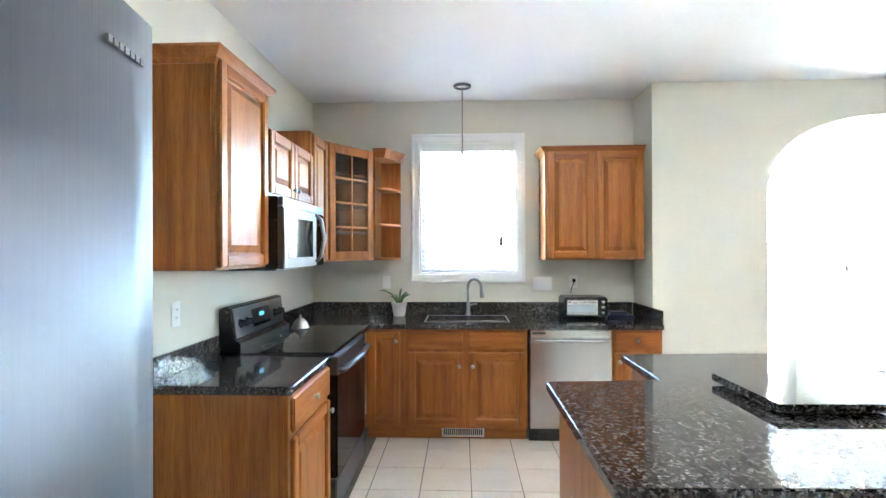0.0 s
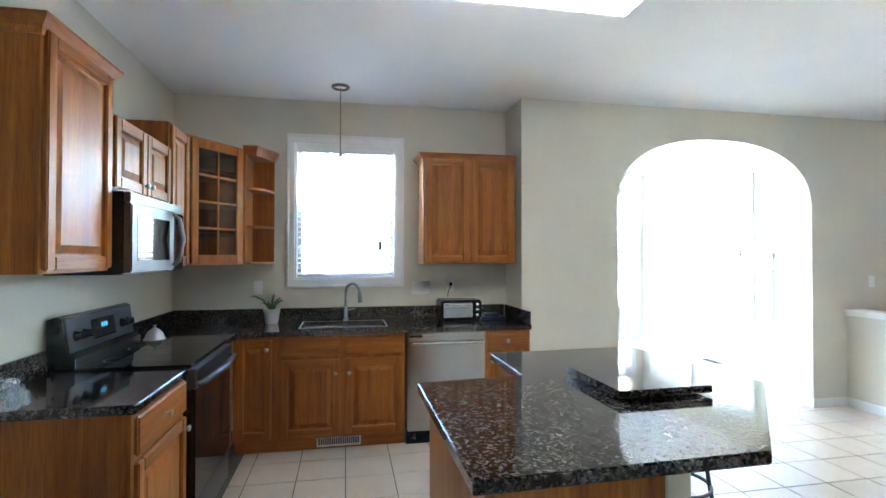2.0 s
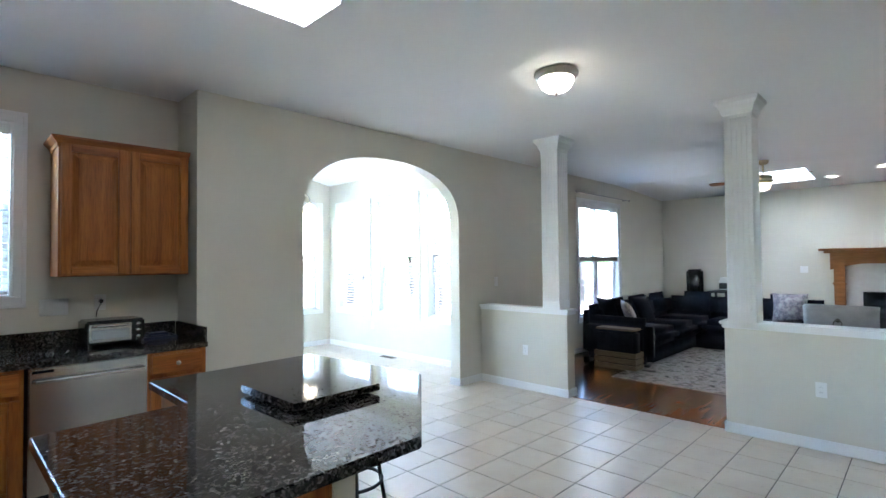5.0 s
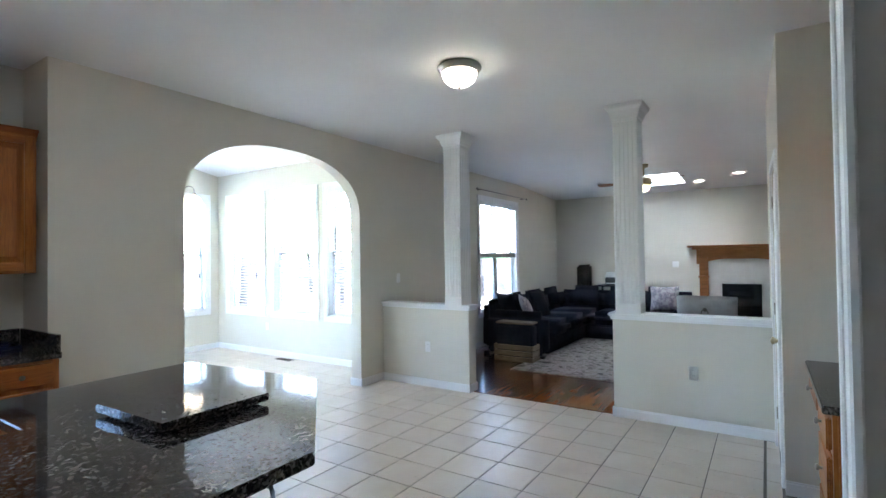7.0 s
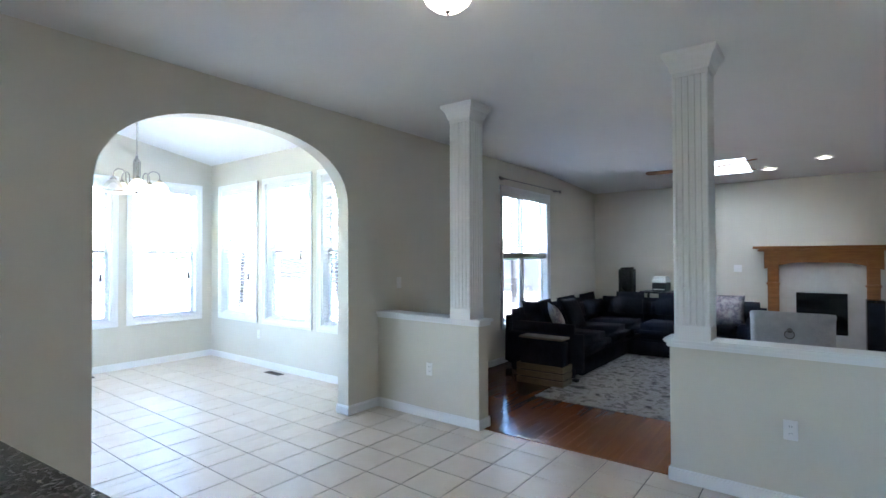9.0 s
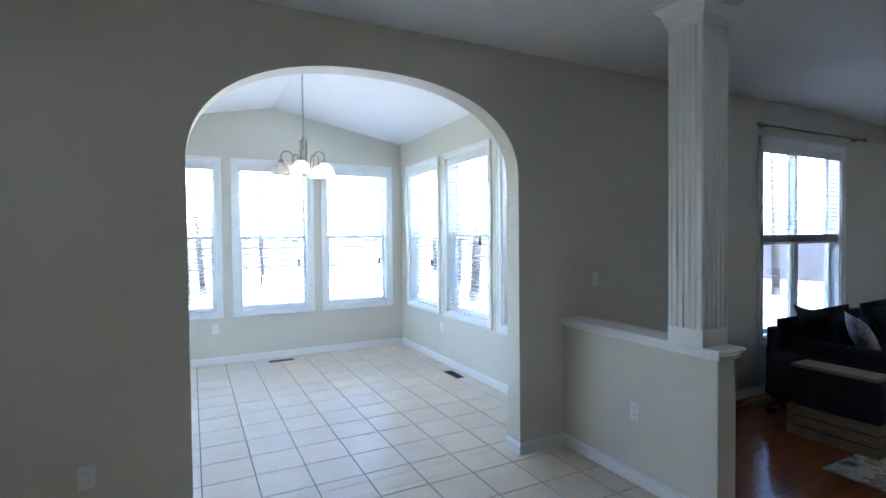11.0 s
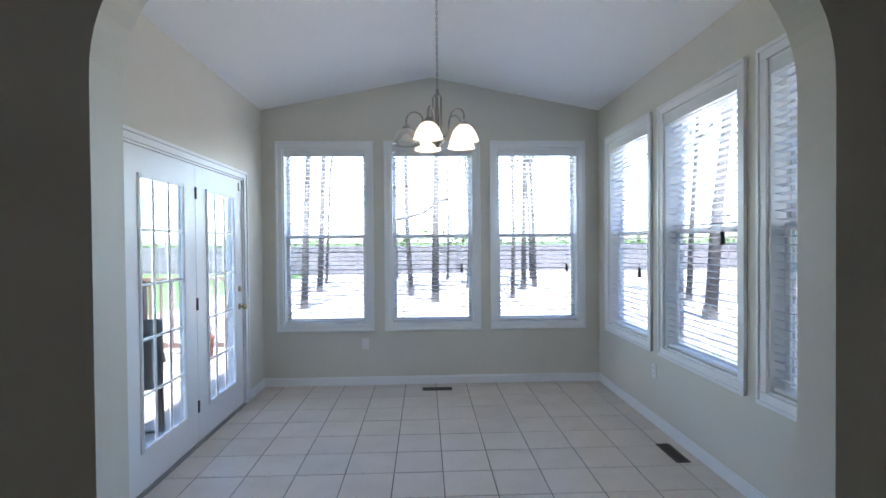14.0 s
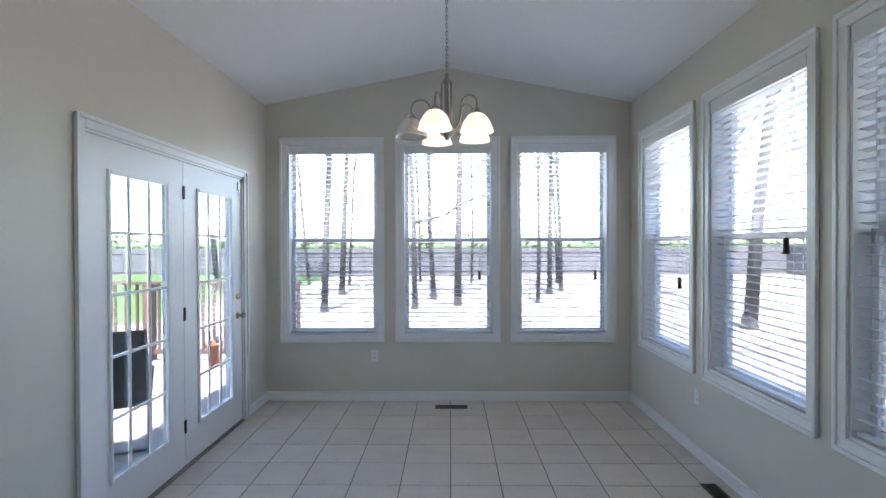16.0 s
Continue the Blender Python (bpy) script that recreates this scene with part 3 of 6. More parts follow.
def cabinet(name, loc, rz, w, d, h, fronts, label, group="", toe=0.0, skin=OAK_Z):
    """A framed box open to -y with doors and drawers; fronts are (kind, x0, x1, z0, z1, knob x or None, knob z)."""
    t = thing(name, loc, label, "cabinet", group, rz)
    b = BM()
    box(b, 0, 0.019, 0.019, d, toe, h)
    box(b, w - 0.019, w, 0.019, d, toe, h)
    box(b, 0.019, w - 0.019, d - 0.012, d, toe, h)
    box(b, 0.019, w - 0.019, 0.019, d - 0.012, toe, toe + 0.019)
    if name != "sink_cabinet":
        box(b, 0.019, w - 0.019, 0.019, d - 0.012, h - 0.019, h)
    part("body", b, skin, t)
    b = BM()
    box(b, 0, 0.04, 0, 0.019, toe, h, 0.002, 1)
    box(b, w - 0.04, w, 0, 0.019, toe, h, 0.002, 1)
    box(b, 0.04, w - 0.04, 0.001, 0.019, toe, toe + 0.045)
    box(b, 0.04, w - 0.04, 0.001, 0.019, h - 0.045, h)
    for x0 in sorted({f[1] for f in fronts if f[1] > 0.06}):
        box(b, x0 - 0.055, x0 + 0.015, 0.0015, 0.018, toe + 0.045, h - 0.045)
    for kind, x0, x1, z0, z1, kx, kz in fronts:
        if z0 > toe + 0.1:
            box(b, x0, x1, 0.002, 0.017, z0 - 0.03, z0 + 0.01)
    part("face_frame", b, skin, t)
    if toe:
        part("toe_kick", box(BM(), 0, w, 0.07, 0.085, 0.001, toe), OAK_X, t)
    for kind, x0, x1, z0, z1, kx, kz in fronts:
        dr = part(kind, panel_front(x1 - x0, z1 - z0) if kind == "door" else slab_front(x1 - x0, z1 - z0), OAK_X if kind == "drawer" else OAK_Z, t, "", pose(x0, -0.001, z0))
        if kind == "door":
            door_members(dr, x1 - x0, z1 - z0)
        if kx is not None:
            knob(dr, kx, kz)
    return t


def crown(t, w, d, z, left=True, right=True):
    """A cornice along the front and the free ends of a wall cabinet."""
    prof = [(0.0, -0.045), (0.006, -0.045), (0.012, -0.02), (0.03, 0.0), (0.042, 0.012), (0.042, 0.024), (0.0, 0.024)]
    b = BM()
    rows = []
    for o, dz in prof:
        p = []
        if left:
            p.append((-o, d, z + dz))
        p += [(-o if left else 0, -o, z + dz), (w + o if right else w, -o, z + dz)]
        if right:
            p.append((w + o, d, z + dz))
        rows.append([b.verts.new(q) for q in p])
    for r, s in zip(rows, rows[1:]):
        for k in range(len(r) - 1):
            b.faces.new((r[k], r[k + 1], s[k + 1], s[k]))
    f = [b.verts.new(q) for q in ((0, 0, z + 0.0235), (w, 0, z + 0.0235), (w, d, z + 0.0235), (0, d, z + 0.0235))]
    b.faces.new(f)
    part("crown", b, OAK_X, t)


G = "oak kitchen cabinets"
FX, FY = -0.022, 4.265      # fronts of the west and the north base cabinets
# base run under the sink window
BT = 0.868
def north_base(name, x0, x1, fronts, label):
    return cabinet(name, (x0, FY, 0), 0, x1 - x0, NY - FY - 0.004, BT, fronts, label, G, 0.105)


north_base("base_cabinet", -0.035, 0.262, [("door", 0.02, 0.265, 0.125, 0.845, 0.215, 0.65)], "honey oak corner base cabinet with a narrow raised-panel door")
north_base("sink_cabinet", 0.262, 1.203, [("drawer", 0.03, 0.452, 0.715, 0.85, None, 0), ("drawer", 0.49, 0.925, 0.715, 0.85, None, 0),
           ("door", 0.03, 0.452, 0.125, 0.69, 0.39, 0.46), ("door", 0.49, 0.925, 0.125, 0.69, 0.032, 0.46)], "honey oak sink cabinet with two raised-panel doors")
north_base("base_cabinet", 1.838, 2.216, [("drawer", 0.02, 0.345, 0.715, 0.85, 0.163, 0.068), ("door", 0.02, 0.345, 0.125, 0.69, 0.03, 0.5)],
           "honey oak base cabinet with one drawer beside the dishwasher")
# west run
cabinet("base_cabinet", (FX, 2.508, 0), 90, 0.60, 0.60, BT, [("drawer", 0.02, 0.585, 0.70, 0.85, 0.28, 0.075), ("door", 0.02, 0.585, 0.125, 0.675, 0.535, 0.5)],
        "honey oak end cabinet with a drawer over a raised-panel door", G, 0.105)
b = box(BM(), -0.635, FX - 0.02, 3.875, 4.255, 0.105, BT)
solid("corner_cabinet", b, OAK_Z, "honey oak blind corner cabinet beside the range", "cabinet", kind="thing", group=G)

# wall cabinets
UZ0, UZ1 = 1.388, 2.292
UF = -0.312
t = cabinet("wall_cabinet", (UF, 2.473, UZ0), 90, 0.525, 0.32, UZ1 - UZ0, [("door", 0.012, 0.513, 0.012, 0.885, None, 0)], "tall honey oak wall cabinet with a raised-panel door and crown", G)
crown(t, 0.525, 0.32, UZ1 - UZ0)
t = cabinet("wall_cabinet", (UF, 3.012, 1.765), 90, 0.755, 0.32, 0.36, [("door", 0.01, 0.372, 0.012, 0.345, 0.335, 0.05), ("door", 0.382, 0.745, 0.012, 0.345, 0.03, 0.05)],
            "short two-door oak cabinet over the microwave", G)
t = cabinet("wall_cabinet", (UF, 3.769, UZ0), 90, 0.36, 0.32, UZ1 - UZ0 - 0.01, [("door", 0.012, 0.348, 0.012, 0.875, None, 0)], "narrow honey oak wall cabinet beside the microwave", G)


def corner_upper():
    """Diagonal corner cabinet with a glass door."""
    ax, ay, bx, by = UF - 0.002, 4.132, -0.03, 4.562
    ang = math.degrees(math.atan2(by - ay, bx - ax))
    w, h = math.hypot(bx - ax, by - ay), UZ1 - UZ0
    t = thing("corner_cabinet", (ax, ay, UZ0), "diagonal oak corner cabinet with a paned glass door", "cabinet", G, ang)
    inv = Matrix.Rotation(-radians(ang), 4, "Z") @ Matrix.Translation((-ax, -ay, 0))

    def loc(x, y):
        p = inv @ Vector((x, y, 0))
        return p.x, p.y
    back = [loc(ax, ay), loc(WX + 0.004, ay), loc(WX + 0.004, NY - 0.004), loc(bx, NY - 0.004), loc(bx, by)]
    b = BM()
    prism(b, back, 0, 0.018)
    prism(b, back, h - 0.018, h)
    for k in range(1, 4):
        prism(b, [(x * 0.97 + 0.01, y * 0.97 + 0.012) for x, y in back], k * h / 4, k * h / 4 + 0.012)
    for p, q in zip(back, back[1:]):
        v = Vector((q[0] - p[0], q[1] - p[1], 0)).normalized() * 0.014
        n = Vector((v.y, -v.x, 0))
        prism(b, [p, q, (q[0] - n.x, q[1] - n.y), (p[0] - n.x, p[1] - n.y)], 0.018, h - 0.018)
    part("body", b, OAK_Z, t)
    b = BM()
    for x0, x1, z0, z1 in ((0, 0.05, 0, h), (w - 0.05, w, 0, h), (0.05, w - 0.05, 0, 0.04), (0.05, w - 0.05, h - 0.04, h)):
        box(b, x0, x1, -0.002, 0.017, z0, z1, 0.002, 1)
    part("face_frame", b, OAK_Z, t)
    x0, x1, fh = 0.025, w - 0.025, h - 0.03
    fw = x1 - x0
    b = BM()
    for a, c, e, f in ((0, 0.06, 0, fh), (fw - 0.06, fw, 0, fh), (0.06, fw - 0.06, 0, 0.06), (0.06, fw - 0.06, fh - 0.06, fh)):
        box(b, a, c, -0.019, 0, e, f, 0.004, 2)
    dr = part("door", b, OAK_Z, t, "oak framed glass door with muntins", pose(x0, -0.003, 0.015))
    b = box(BM(), fw / 2 - 0.009, fw / 2 + 0.009, -0.016, -0.004, 0.06, fh - 0.06, 0.003, 1)
    part("muntin", b, OAK_Z, dr)
    for k in (1, 2, 3):
        zz = 0.06 + k * (fh - 0.12) / 4
        part("muntin", box(BM(), 0.06, fw - 0.06, -0.0155, -0.0045, zz - 0.009, zz + 0.009, 0.003, 1), OAK_X, dr)
    p = part("pane", box(BM(), 0.055, fw - 0.055, -0.0035, -0.001, 0.055, fh - 0.055), CLEAR, dr)
    p.visible_shadow = False


corner_upper()


def end_shelf():
    t = thing("end_shelf", (-0.028, NY, UZ0), "open honey oak end shelf with rounded shelves", "shelf", G)
    h, w, d = UZ1 - UZ0, 0.19, 0.315
    part("side_panel", box(BM(), 0, 0.016, -d, -0.004, 0, h), OAK_Z, t)
    part("back_panel", box(BM(), 0.016, w, -0.014, -0.004, 0, h), OAK_Z, t)
    for k, z in enumerate((0.0, 0.292, 0.59)):
        pts = [(0.016, -0.014), (w, -0.014)] + [(0.016 + (w - 0.016) * math.cos(a), -0.014 - (d - 0.02) * math.sin(a)) for a in [i * math.pi / 16 for i in range(1, 8)]] + [(0.016, -d + 0.006)]
        part("shelf", prism(BM(), pts[::-1], z, z + 0.017, bev=0.003), OAK_X, t)
    b = BM()
    base = [(0.0, -0.004), (w, -0.004), (w, -0.06), (0.09, -d + 0.01), (0.0, -d + 0.01)]
    top = [(0.0, -0.004), (w + 0.045, -0.004), (w + 0.045, -0.075), (0.11, -d - 0.035), (0.0, -d - 0.035)]
    lo = [b.verts.new((x, y, h - 0.045)) for x, y in base]
    hi = [b.verts.new((x, y, h + 0.012)) for x, y in top]
    cap = [b.verts.new((x, y, h + 0.024)) for x, y in top]
    for r, s in ((lo, hi), (hi, cap)):
        for k in range(5):
            b.faces.new((r[k], r[(k + 1) % 5], s[(k + 1) % 5], s[k]))
    b.faces.new(cap)
    b.faces.new(lo[::-1])
    part("crown", b, OAK_X, t)


end_shelf()
t = cabinet("wall_cabinet", (1.392, 4.552, UZ0), 0, 0.80, 0.32, UZ1 - UZ0, [("door", 0.012, 0.39, 0.012, 0.885, None, 0), ("door", 0.41, 0.788, 0.012, 0.885, None, 0)],
            "two-door honey oak wall cabinet beside the window", G)
crown(t, 0.80, 0.32, UZ1 - UZ0, True, False)

# worktops
CZ = 0.905
t = thing("worktop", (0, 0, BT), "dark speckled granite worktop round the kitchen walls", "worktop")
h = CZ - BT
SX0, SX1, SY0, SY1 = 0.415, 1.075, 4.36, 4.74
NB = NY - 0.004
b = prism(BM(), [(WX + 0.004, 3.87), (0.0, 3.87), (0.0, 4.225), (2.216, 4.225), (2.216, NB), (SX0, NB), (SX0, SY1), (SX1, SY1), (SX1, SY0), (SX0, SY0), (SX0, SY1), (SX0, NB), (WX + 0.004, NB)], 0, h)
part("slab", b, GRAN, t)
part("slab", box(BM(), WX + 0.004, 0.0, 2.49, 3.112, 0, h, 0.006), GRAN, t)
b = box(BM(), WX + 0.026, 2.195, NY - 0.025, NY - 0.004, h + 0.001, h + 0.105, 0.003, 1)
part("backsplash", b, GRAN, t)
part("backsplash", box(BM(), 2.196, 2.217, 4.24, NY - 0.026, h + 0.001, h + 0.105, 0.003, 1), GRAN, t)
part("backsplash", box(BM(), WX + 0.004, WX + 0.025, 3.872, NY - 0.004, h + 0.001, h + 0.105, 0.003, 1), GRAN, t)
part("backsplash", box(BM(), WX + 0.004, WX + 0.025, 2.492, 3.11, h + 0.001, h + 0.105, 0.003, 1), GRAN, t)


def sink():
    t = thing("kitchen_sink", (SX0, SY0, CZ), "double-bowl stainless steel undermount sink", "sink")
    w, d = SX1 - SX0, SY1 - SY0
    for x0, x1 in ((-0.01, w * 0.48), (w * 0.52, w + 0.01)):
        b = BM()
        o = [(x0, -0.01), (x1, -0.01), (x1, d + 0.01), (x0, d + 0.01)]
        i = [(x0 + 0.04, 0.03), (x1 - 0.04, 0.03), (x1 - 0.04, d - 0.03), (x0 + 0.04, d - 0.03)]
        hi = [b.verts.new((x, y, -0.038)) for x, y in o]
        lo = [b.verts.new((x, y, -0.2)) for x, y in i]
        for k in range(4):
            b.faces.new((hi[k], hi[(k + 1) % 4], lo[(k + 1) % 4], lo[k]))
        b.faces.new(lo)
        part("bowl", b, STEEL_X, t)
    part("divider", box(BM(), w * 0.48, w * 0.52, -0.008, d + 0.008, -0.07, -0.02, 0.008), STEEL_X, t)
    # An undermount sink has no rim: these added strips imitate its edge glints.
    for x0, x1, y0, y1 in ((-0.008, w + 0.008, -0.008, 0.006), (-0.008, w + 0.008, d - 0.006, d + 0.008), (-0.008, 0.006, 0.006, d - 0.006), (w - 0.006, w + 0.008, 0.006, d - 0.006)):
        part("rim", box(BM(), x0, x1, y0, y1, 0.0005, 0.003, 0.001, 1), STEEL, t)
    f = thing("kitchen_faucet", (0.76, 4.79, CZ), "brushed steel gooseneck faucet with a side lever", "faucet", rz=48)
    part("base", lathe(BM(), [(0.028, 0), (0.028, 0.008), (0.019, 0.016), (0.017, 0.12), (0.0, 0.121)]), STEEL, f)
    pts = [(0, 0, 0.1), (0, 0, 0.24)] + arc((0.0, -0.075, 0.24), 0.075, 0, 165, 14, "yz")
    part("spout", tube(BM(), pts, 0.0115, 14), STEEL, f)
    e = Vector(pts[-1])
    part("spray_head", tube(BM(), [e, e + Vector((0, -0.004, -0.03)), e + Vector((0, -0.012, -0.1))], [0.0125, 0.016, 0.018], 14), STEEL, f)
    part("lever", tube(BM(), [(0.012, 0, 0.085), (0.045, -0.005, 0.087), (0.1, -0.012, 0.09)], [0.009, 0.0075, 0.006], 10), STEEL, f)


sink()


def dishwasher():
    t = thing("dishwasher", (1.217, FY - 0.004, 0), "stainless steel dishwasher under the worktop", "dishwasher")
    w = 0.62
    part("body", box(BM(), 0.004, w - 0.004, 0.03, 0.58, 0.1, 0.862), BLACK, t)
    d = part("door", box(BM(), 0.004, w - 0.004, -0.022, 0.028, 0.115, 0.862, 0.006, 3), STEEL_X, t)
    hd = tube(BM(), [(0.03, -0.022, 0.785), (0.034, -0.05, 0.785), (w / 2, -0.058, 0.785), (w - 0.034, -0.05, 0.785), (w - 0.03, -0.022, 0.785)], 0.012, 12)
    part("handle", hd, STEEL_X, d, "curved polished steel handle")
    part("badge", box(BM(), 0.02, 0.12, -0.0235, -0.0215, 0.83, 0.846), BLACK, d)
    part("kick_plate", box(BM(), 0.0, w, 0.04, 0.06, 0.001, 0.112), BLACK, t)


dishwasher()


def kitchen_range():
    y0, w = 3.118, 0.76
    t = thing("electric_range", (0.0, y0, 0), "freestanding electric range with a black glass top", "range", rz=90)
    part("body", box(BM(), 0, w, 0.02, 0.62, 0.03, 0.895), BLACK, t)
    part("cooktop", box(BM(), -0.001, w + 0.001, -0.012, 0.625, 0.896, 0.918, 0.006), BLACKGLASS, t, "glossy black glass cooktop")
    d = part("oven_door", box(BM(), 0.006, w - 0.006, -0.03, 0.018, 0.235, 0.86, 0.006), BLACKGLASS, t, "black glass oven door")
    part("door_rail", box(BM(), 0.004, w - 0.004, -0.034, 0.016, 0.79, 0.892, 0.006), STEEL_Y_DIM, d, "brushed steel top rail")
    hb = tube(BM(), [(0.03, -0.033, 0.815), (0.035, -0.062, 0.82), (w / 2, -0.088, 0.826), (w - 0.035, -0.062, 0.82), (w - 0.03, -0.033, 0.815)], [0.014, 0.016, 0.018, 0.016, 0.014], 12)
    part("handle", hb, STEEL_Y_DIM, d, "bowed polished steel handle")
    part("drawer", box(BM(), 0.006, w - 0.006, -0.024, 0.018, 0.05, 0.225, 0.006), STEEL_Y_DIM, t)
    # slanted back console
    b = prism(BM(), [(0.50, 0.918), (0.62, 0.918), (0.62, 1.15), (0.585, 1.165), (0.56, 1.155), (0.535, 0.985), (0.50, 0.965)], 0.0, w, "x", 0.0)
    c = part("console", b, BLACK, t)
    tilt = math.degrees(math.atan2(0.025, 0.17))
    part("control_panel", box(BM(), 0.02, w - 0.02, -0.006, 0.002, 0, 0.165, 0.004), STEEL_Y_DIM, c, "brushed steel control panel", pose(0, 0.5355, 0.987, -tilt))
    at = lambda x, z: pose(x, 0.5355 + 0.147 * z - 0.008, 0.987 + z, 90 - tilt)
    for x in (0.085, 0.17, w - 0.17, w - 0.085):
        k = part("dial", lathe(BM(), [(0.026, 0), (0.026, 0.004), (0.02, 0.008), (0.018, 0.028), (0.0, 0.03)], seg=20), BLACK, c, "black plastic burner dial", at(x, 0.075))
        part("grip", box(BM(), -0.004, 0.004, -0.018, 0.018, 0.026, 0.036, 0.002, 1), BLACK, k)
    part("display", box(BM(), 0.25, w - 0.25, -0.009, -0.005, 0.03, 0.135, 0.003), BLACKGLASS, c, "black glass clock display", pose(0, 0.5355, 0.987, -tilt))
    for k in range(3):
        part("display_digit", box(BM(), w / 2 - 0.03 + k * 0.024, w / 2 - 0.014 + k * 0.024, -0.0105, -0.0085, 0.085, 0.108), glowing("blue_led", (0.1, 0.6, 1.0), 0.006, grey(0.02)) if k == 0 else bpy.data.materials["blue_led"], c, "", pose(0, 0.5355, 0.987, -tilt))
    for x, y, r in ((0.2, 0.15, 0.1), (0.56, 0.15, 0.075), (0.2, 0.38, 0.075), (0.56, 0.38, 0.1)):
        part("burner_ring", lathe(BM(), [(r, 0), (r + 0.002, 0.0005), (r + 0.004, 0)], (x, y, 0.9182), 40), IRON, t)


kitchen_range()


def microwave():
    t = thing("microwave", (UF + 0.085, 3.012, 1.372), "over-range stainless microwave with a curved handle", "microwave", rz=90)
    w, h = 0.755, 0.385
    part("body", box(BM(), 0, w, 0.03, 0.405, 0.0, h, 0.004), BLACK, t)
    part("vent_grille", box(BM(), 0.004, w - 0.004, 0.0, 0.03, h - 0.05, h - 0.002, 0.004), STEEL_Y_DIM, t)
    d = part("door", box(BM(), 0.004, w - 0.17, -0.006, 0.03, 0.004, h - 0.053, 0.006), STEEL_Y_DIM, t)
    part("window", box(BM(), 0.07, w - 0.25, -0.0085, -0.004, 0.06, h - 0.105, 0.012, 3), BLACKGLASS, d, "dark glass window")
    part("control_panel", box(BM(), w - 0.168, w - 0.004, -0.005, 0.03, 0.004, h - 0.053, 0.006), BLACKGLASS, t)
    z0, z1, x = 0.03, h - 0.06, w - 0.19
    hb = tube(BM(), [(x, -0.006, z0), (x, -0.04, z0 + 0.03), (x, -0.062, (z0 + z1) / 2), (x, -0.04, z1 - 0.03), (x, -0.006, z1)], [0.011, 0.013, 0.014, 0.013, 0.011], 12)
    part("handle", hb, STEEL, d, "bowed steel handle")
    part("base_vent", box(BM(), 0.05, w - 0.05, 0.06, 0.38, -0.008, -0.0002), BLACK, t)


microwave()


def fridge():
    t = thing("refrigerator", (0.235, 0.475, 0), "tall stainless steel refrigerator with a bowed door", "refrigerator", rz=90)
    w, h = 0.76, 1.83
    part("body", box(BM(), 0.0, w, 0.06, 0.80, 0.02, h - 0.02, 0.006), STEEL, t)
    for z0, z1 in ((0.62, h), (0.05, 0.61)):
        b = BM()
        pts = [(0.0, 0.055), (0.0, 0.02)] + [(w * k / 12, 0.018 - 0.03 * math.sin(math.pi * k / 12)) for k in range(1, 12)] + [(w, 0.02), (w, 0.055)]
        prism(b, pts, z0, z1, bev=0.004)
        for f in b.faces:
            f.smooth = abs(f.normal.z) < 0.5 and f.normal.y < -0.3
        d = part("door", b, FRIDGE, t, "brushed steel bowed door")
        hx = 0.07
        part("handle", tube(BM(), [(hx, 0.0, z0 + 0.1), (hx, -0.05, z0 + 0.13), (hx, -0.05, z1 - 0.2), (hx, 0.0, z1 - 0.17)], 0.012, 12), STEEL, d)
    for k in range(7):
        part("badge_mark", box(BM(), 0.63 + k * 0.0145, 0.638 + k * 0.0145, -0.004 + 0.0023 * k, 0.001 + 0.0023 * k, h - 0.08, h - 0.070), BADGE, t)
    for x in (0.06, w - 0.06):
        part("hinge_cover", box(BM(), x - 0.04, x + 0.04, 0.05, 0.14, h - 0.0195, h + 0.012, 0.006), BLACK, t)
    part("foot", box(BM(), 0.02, w - 0.02, 0.08, 0.78, 0.001, 0.0199), BLACK, t)


fridge()


# ---------- island ----------
def island():
    top = [(1.05, 1.60), (1.885, 1.618), (2.47, 2.245), (2.385, 3.10), (1.525, 3.055), (1.525, 2.555), (1.05, 2.515)]
    t = thing("kitchen_island", (0, 0, 0), "kitchen island with an angled granite top and oak base", "island")
    part("worktop", prism(BM(), top, 0.892, 0.93, bev=0.005), GRAN, t, "dark speckled polished granite top")
    body = [(1.095, 1.65), (1.587, 1.65), (1.587, 2.47), (1.095, 2.47)]
    part("body", prism(BM(), body, 0.0, 0.892), OAK_Z, t, "honey oak panels")
    part("body", prism(BM(), [(1.562, 2.47), (1.587, 2.47), (1.587, 3.0), (1.562, 3.0)], 0.0, 0.892), OAK_Z, t)
    part("end_panel", box(BM(), 1.089, 1.095, 1.635, 1.89, 0.0, 0.892), OAK_Z, t)
    part("knee_wall", box(BM(), 1.587, 1.655, 1.64, 3.0, 0.0, 0.892), WALL, t, "cream painted back of the island")
    part("base_trim", box(BM(), 1.655, 1.668, 1.64, 3.0, 0.001, 0.085), TRIM, t)
    part("corbel", box(BM(), 1.656, 1.86, 1.95, 1.99, 0.84, 0.891, 0.004), TRIM, t)
    s = thing("granite_board", (1.913, 2.308, 0.93), "square raised granite board on the island", "cutting board", rz=1.5)
    part("slab", box(BM(), -0.195, 0.195, -0.205, 0.205, 0.012, 0.04, 0.003), GRAN, s)
    for x in (-0.15, 0.15):
        for y in (-0.16, 0.16):
            part("rubber_foot", lathe(BM(), [(0.0, 0.0), (0.014, 0.0), (0.014, 0.012)], (x, y, 0), 12), BLACK, s)


island()


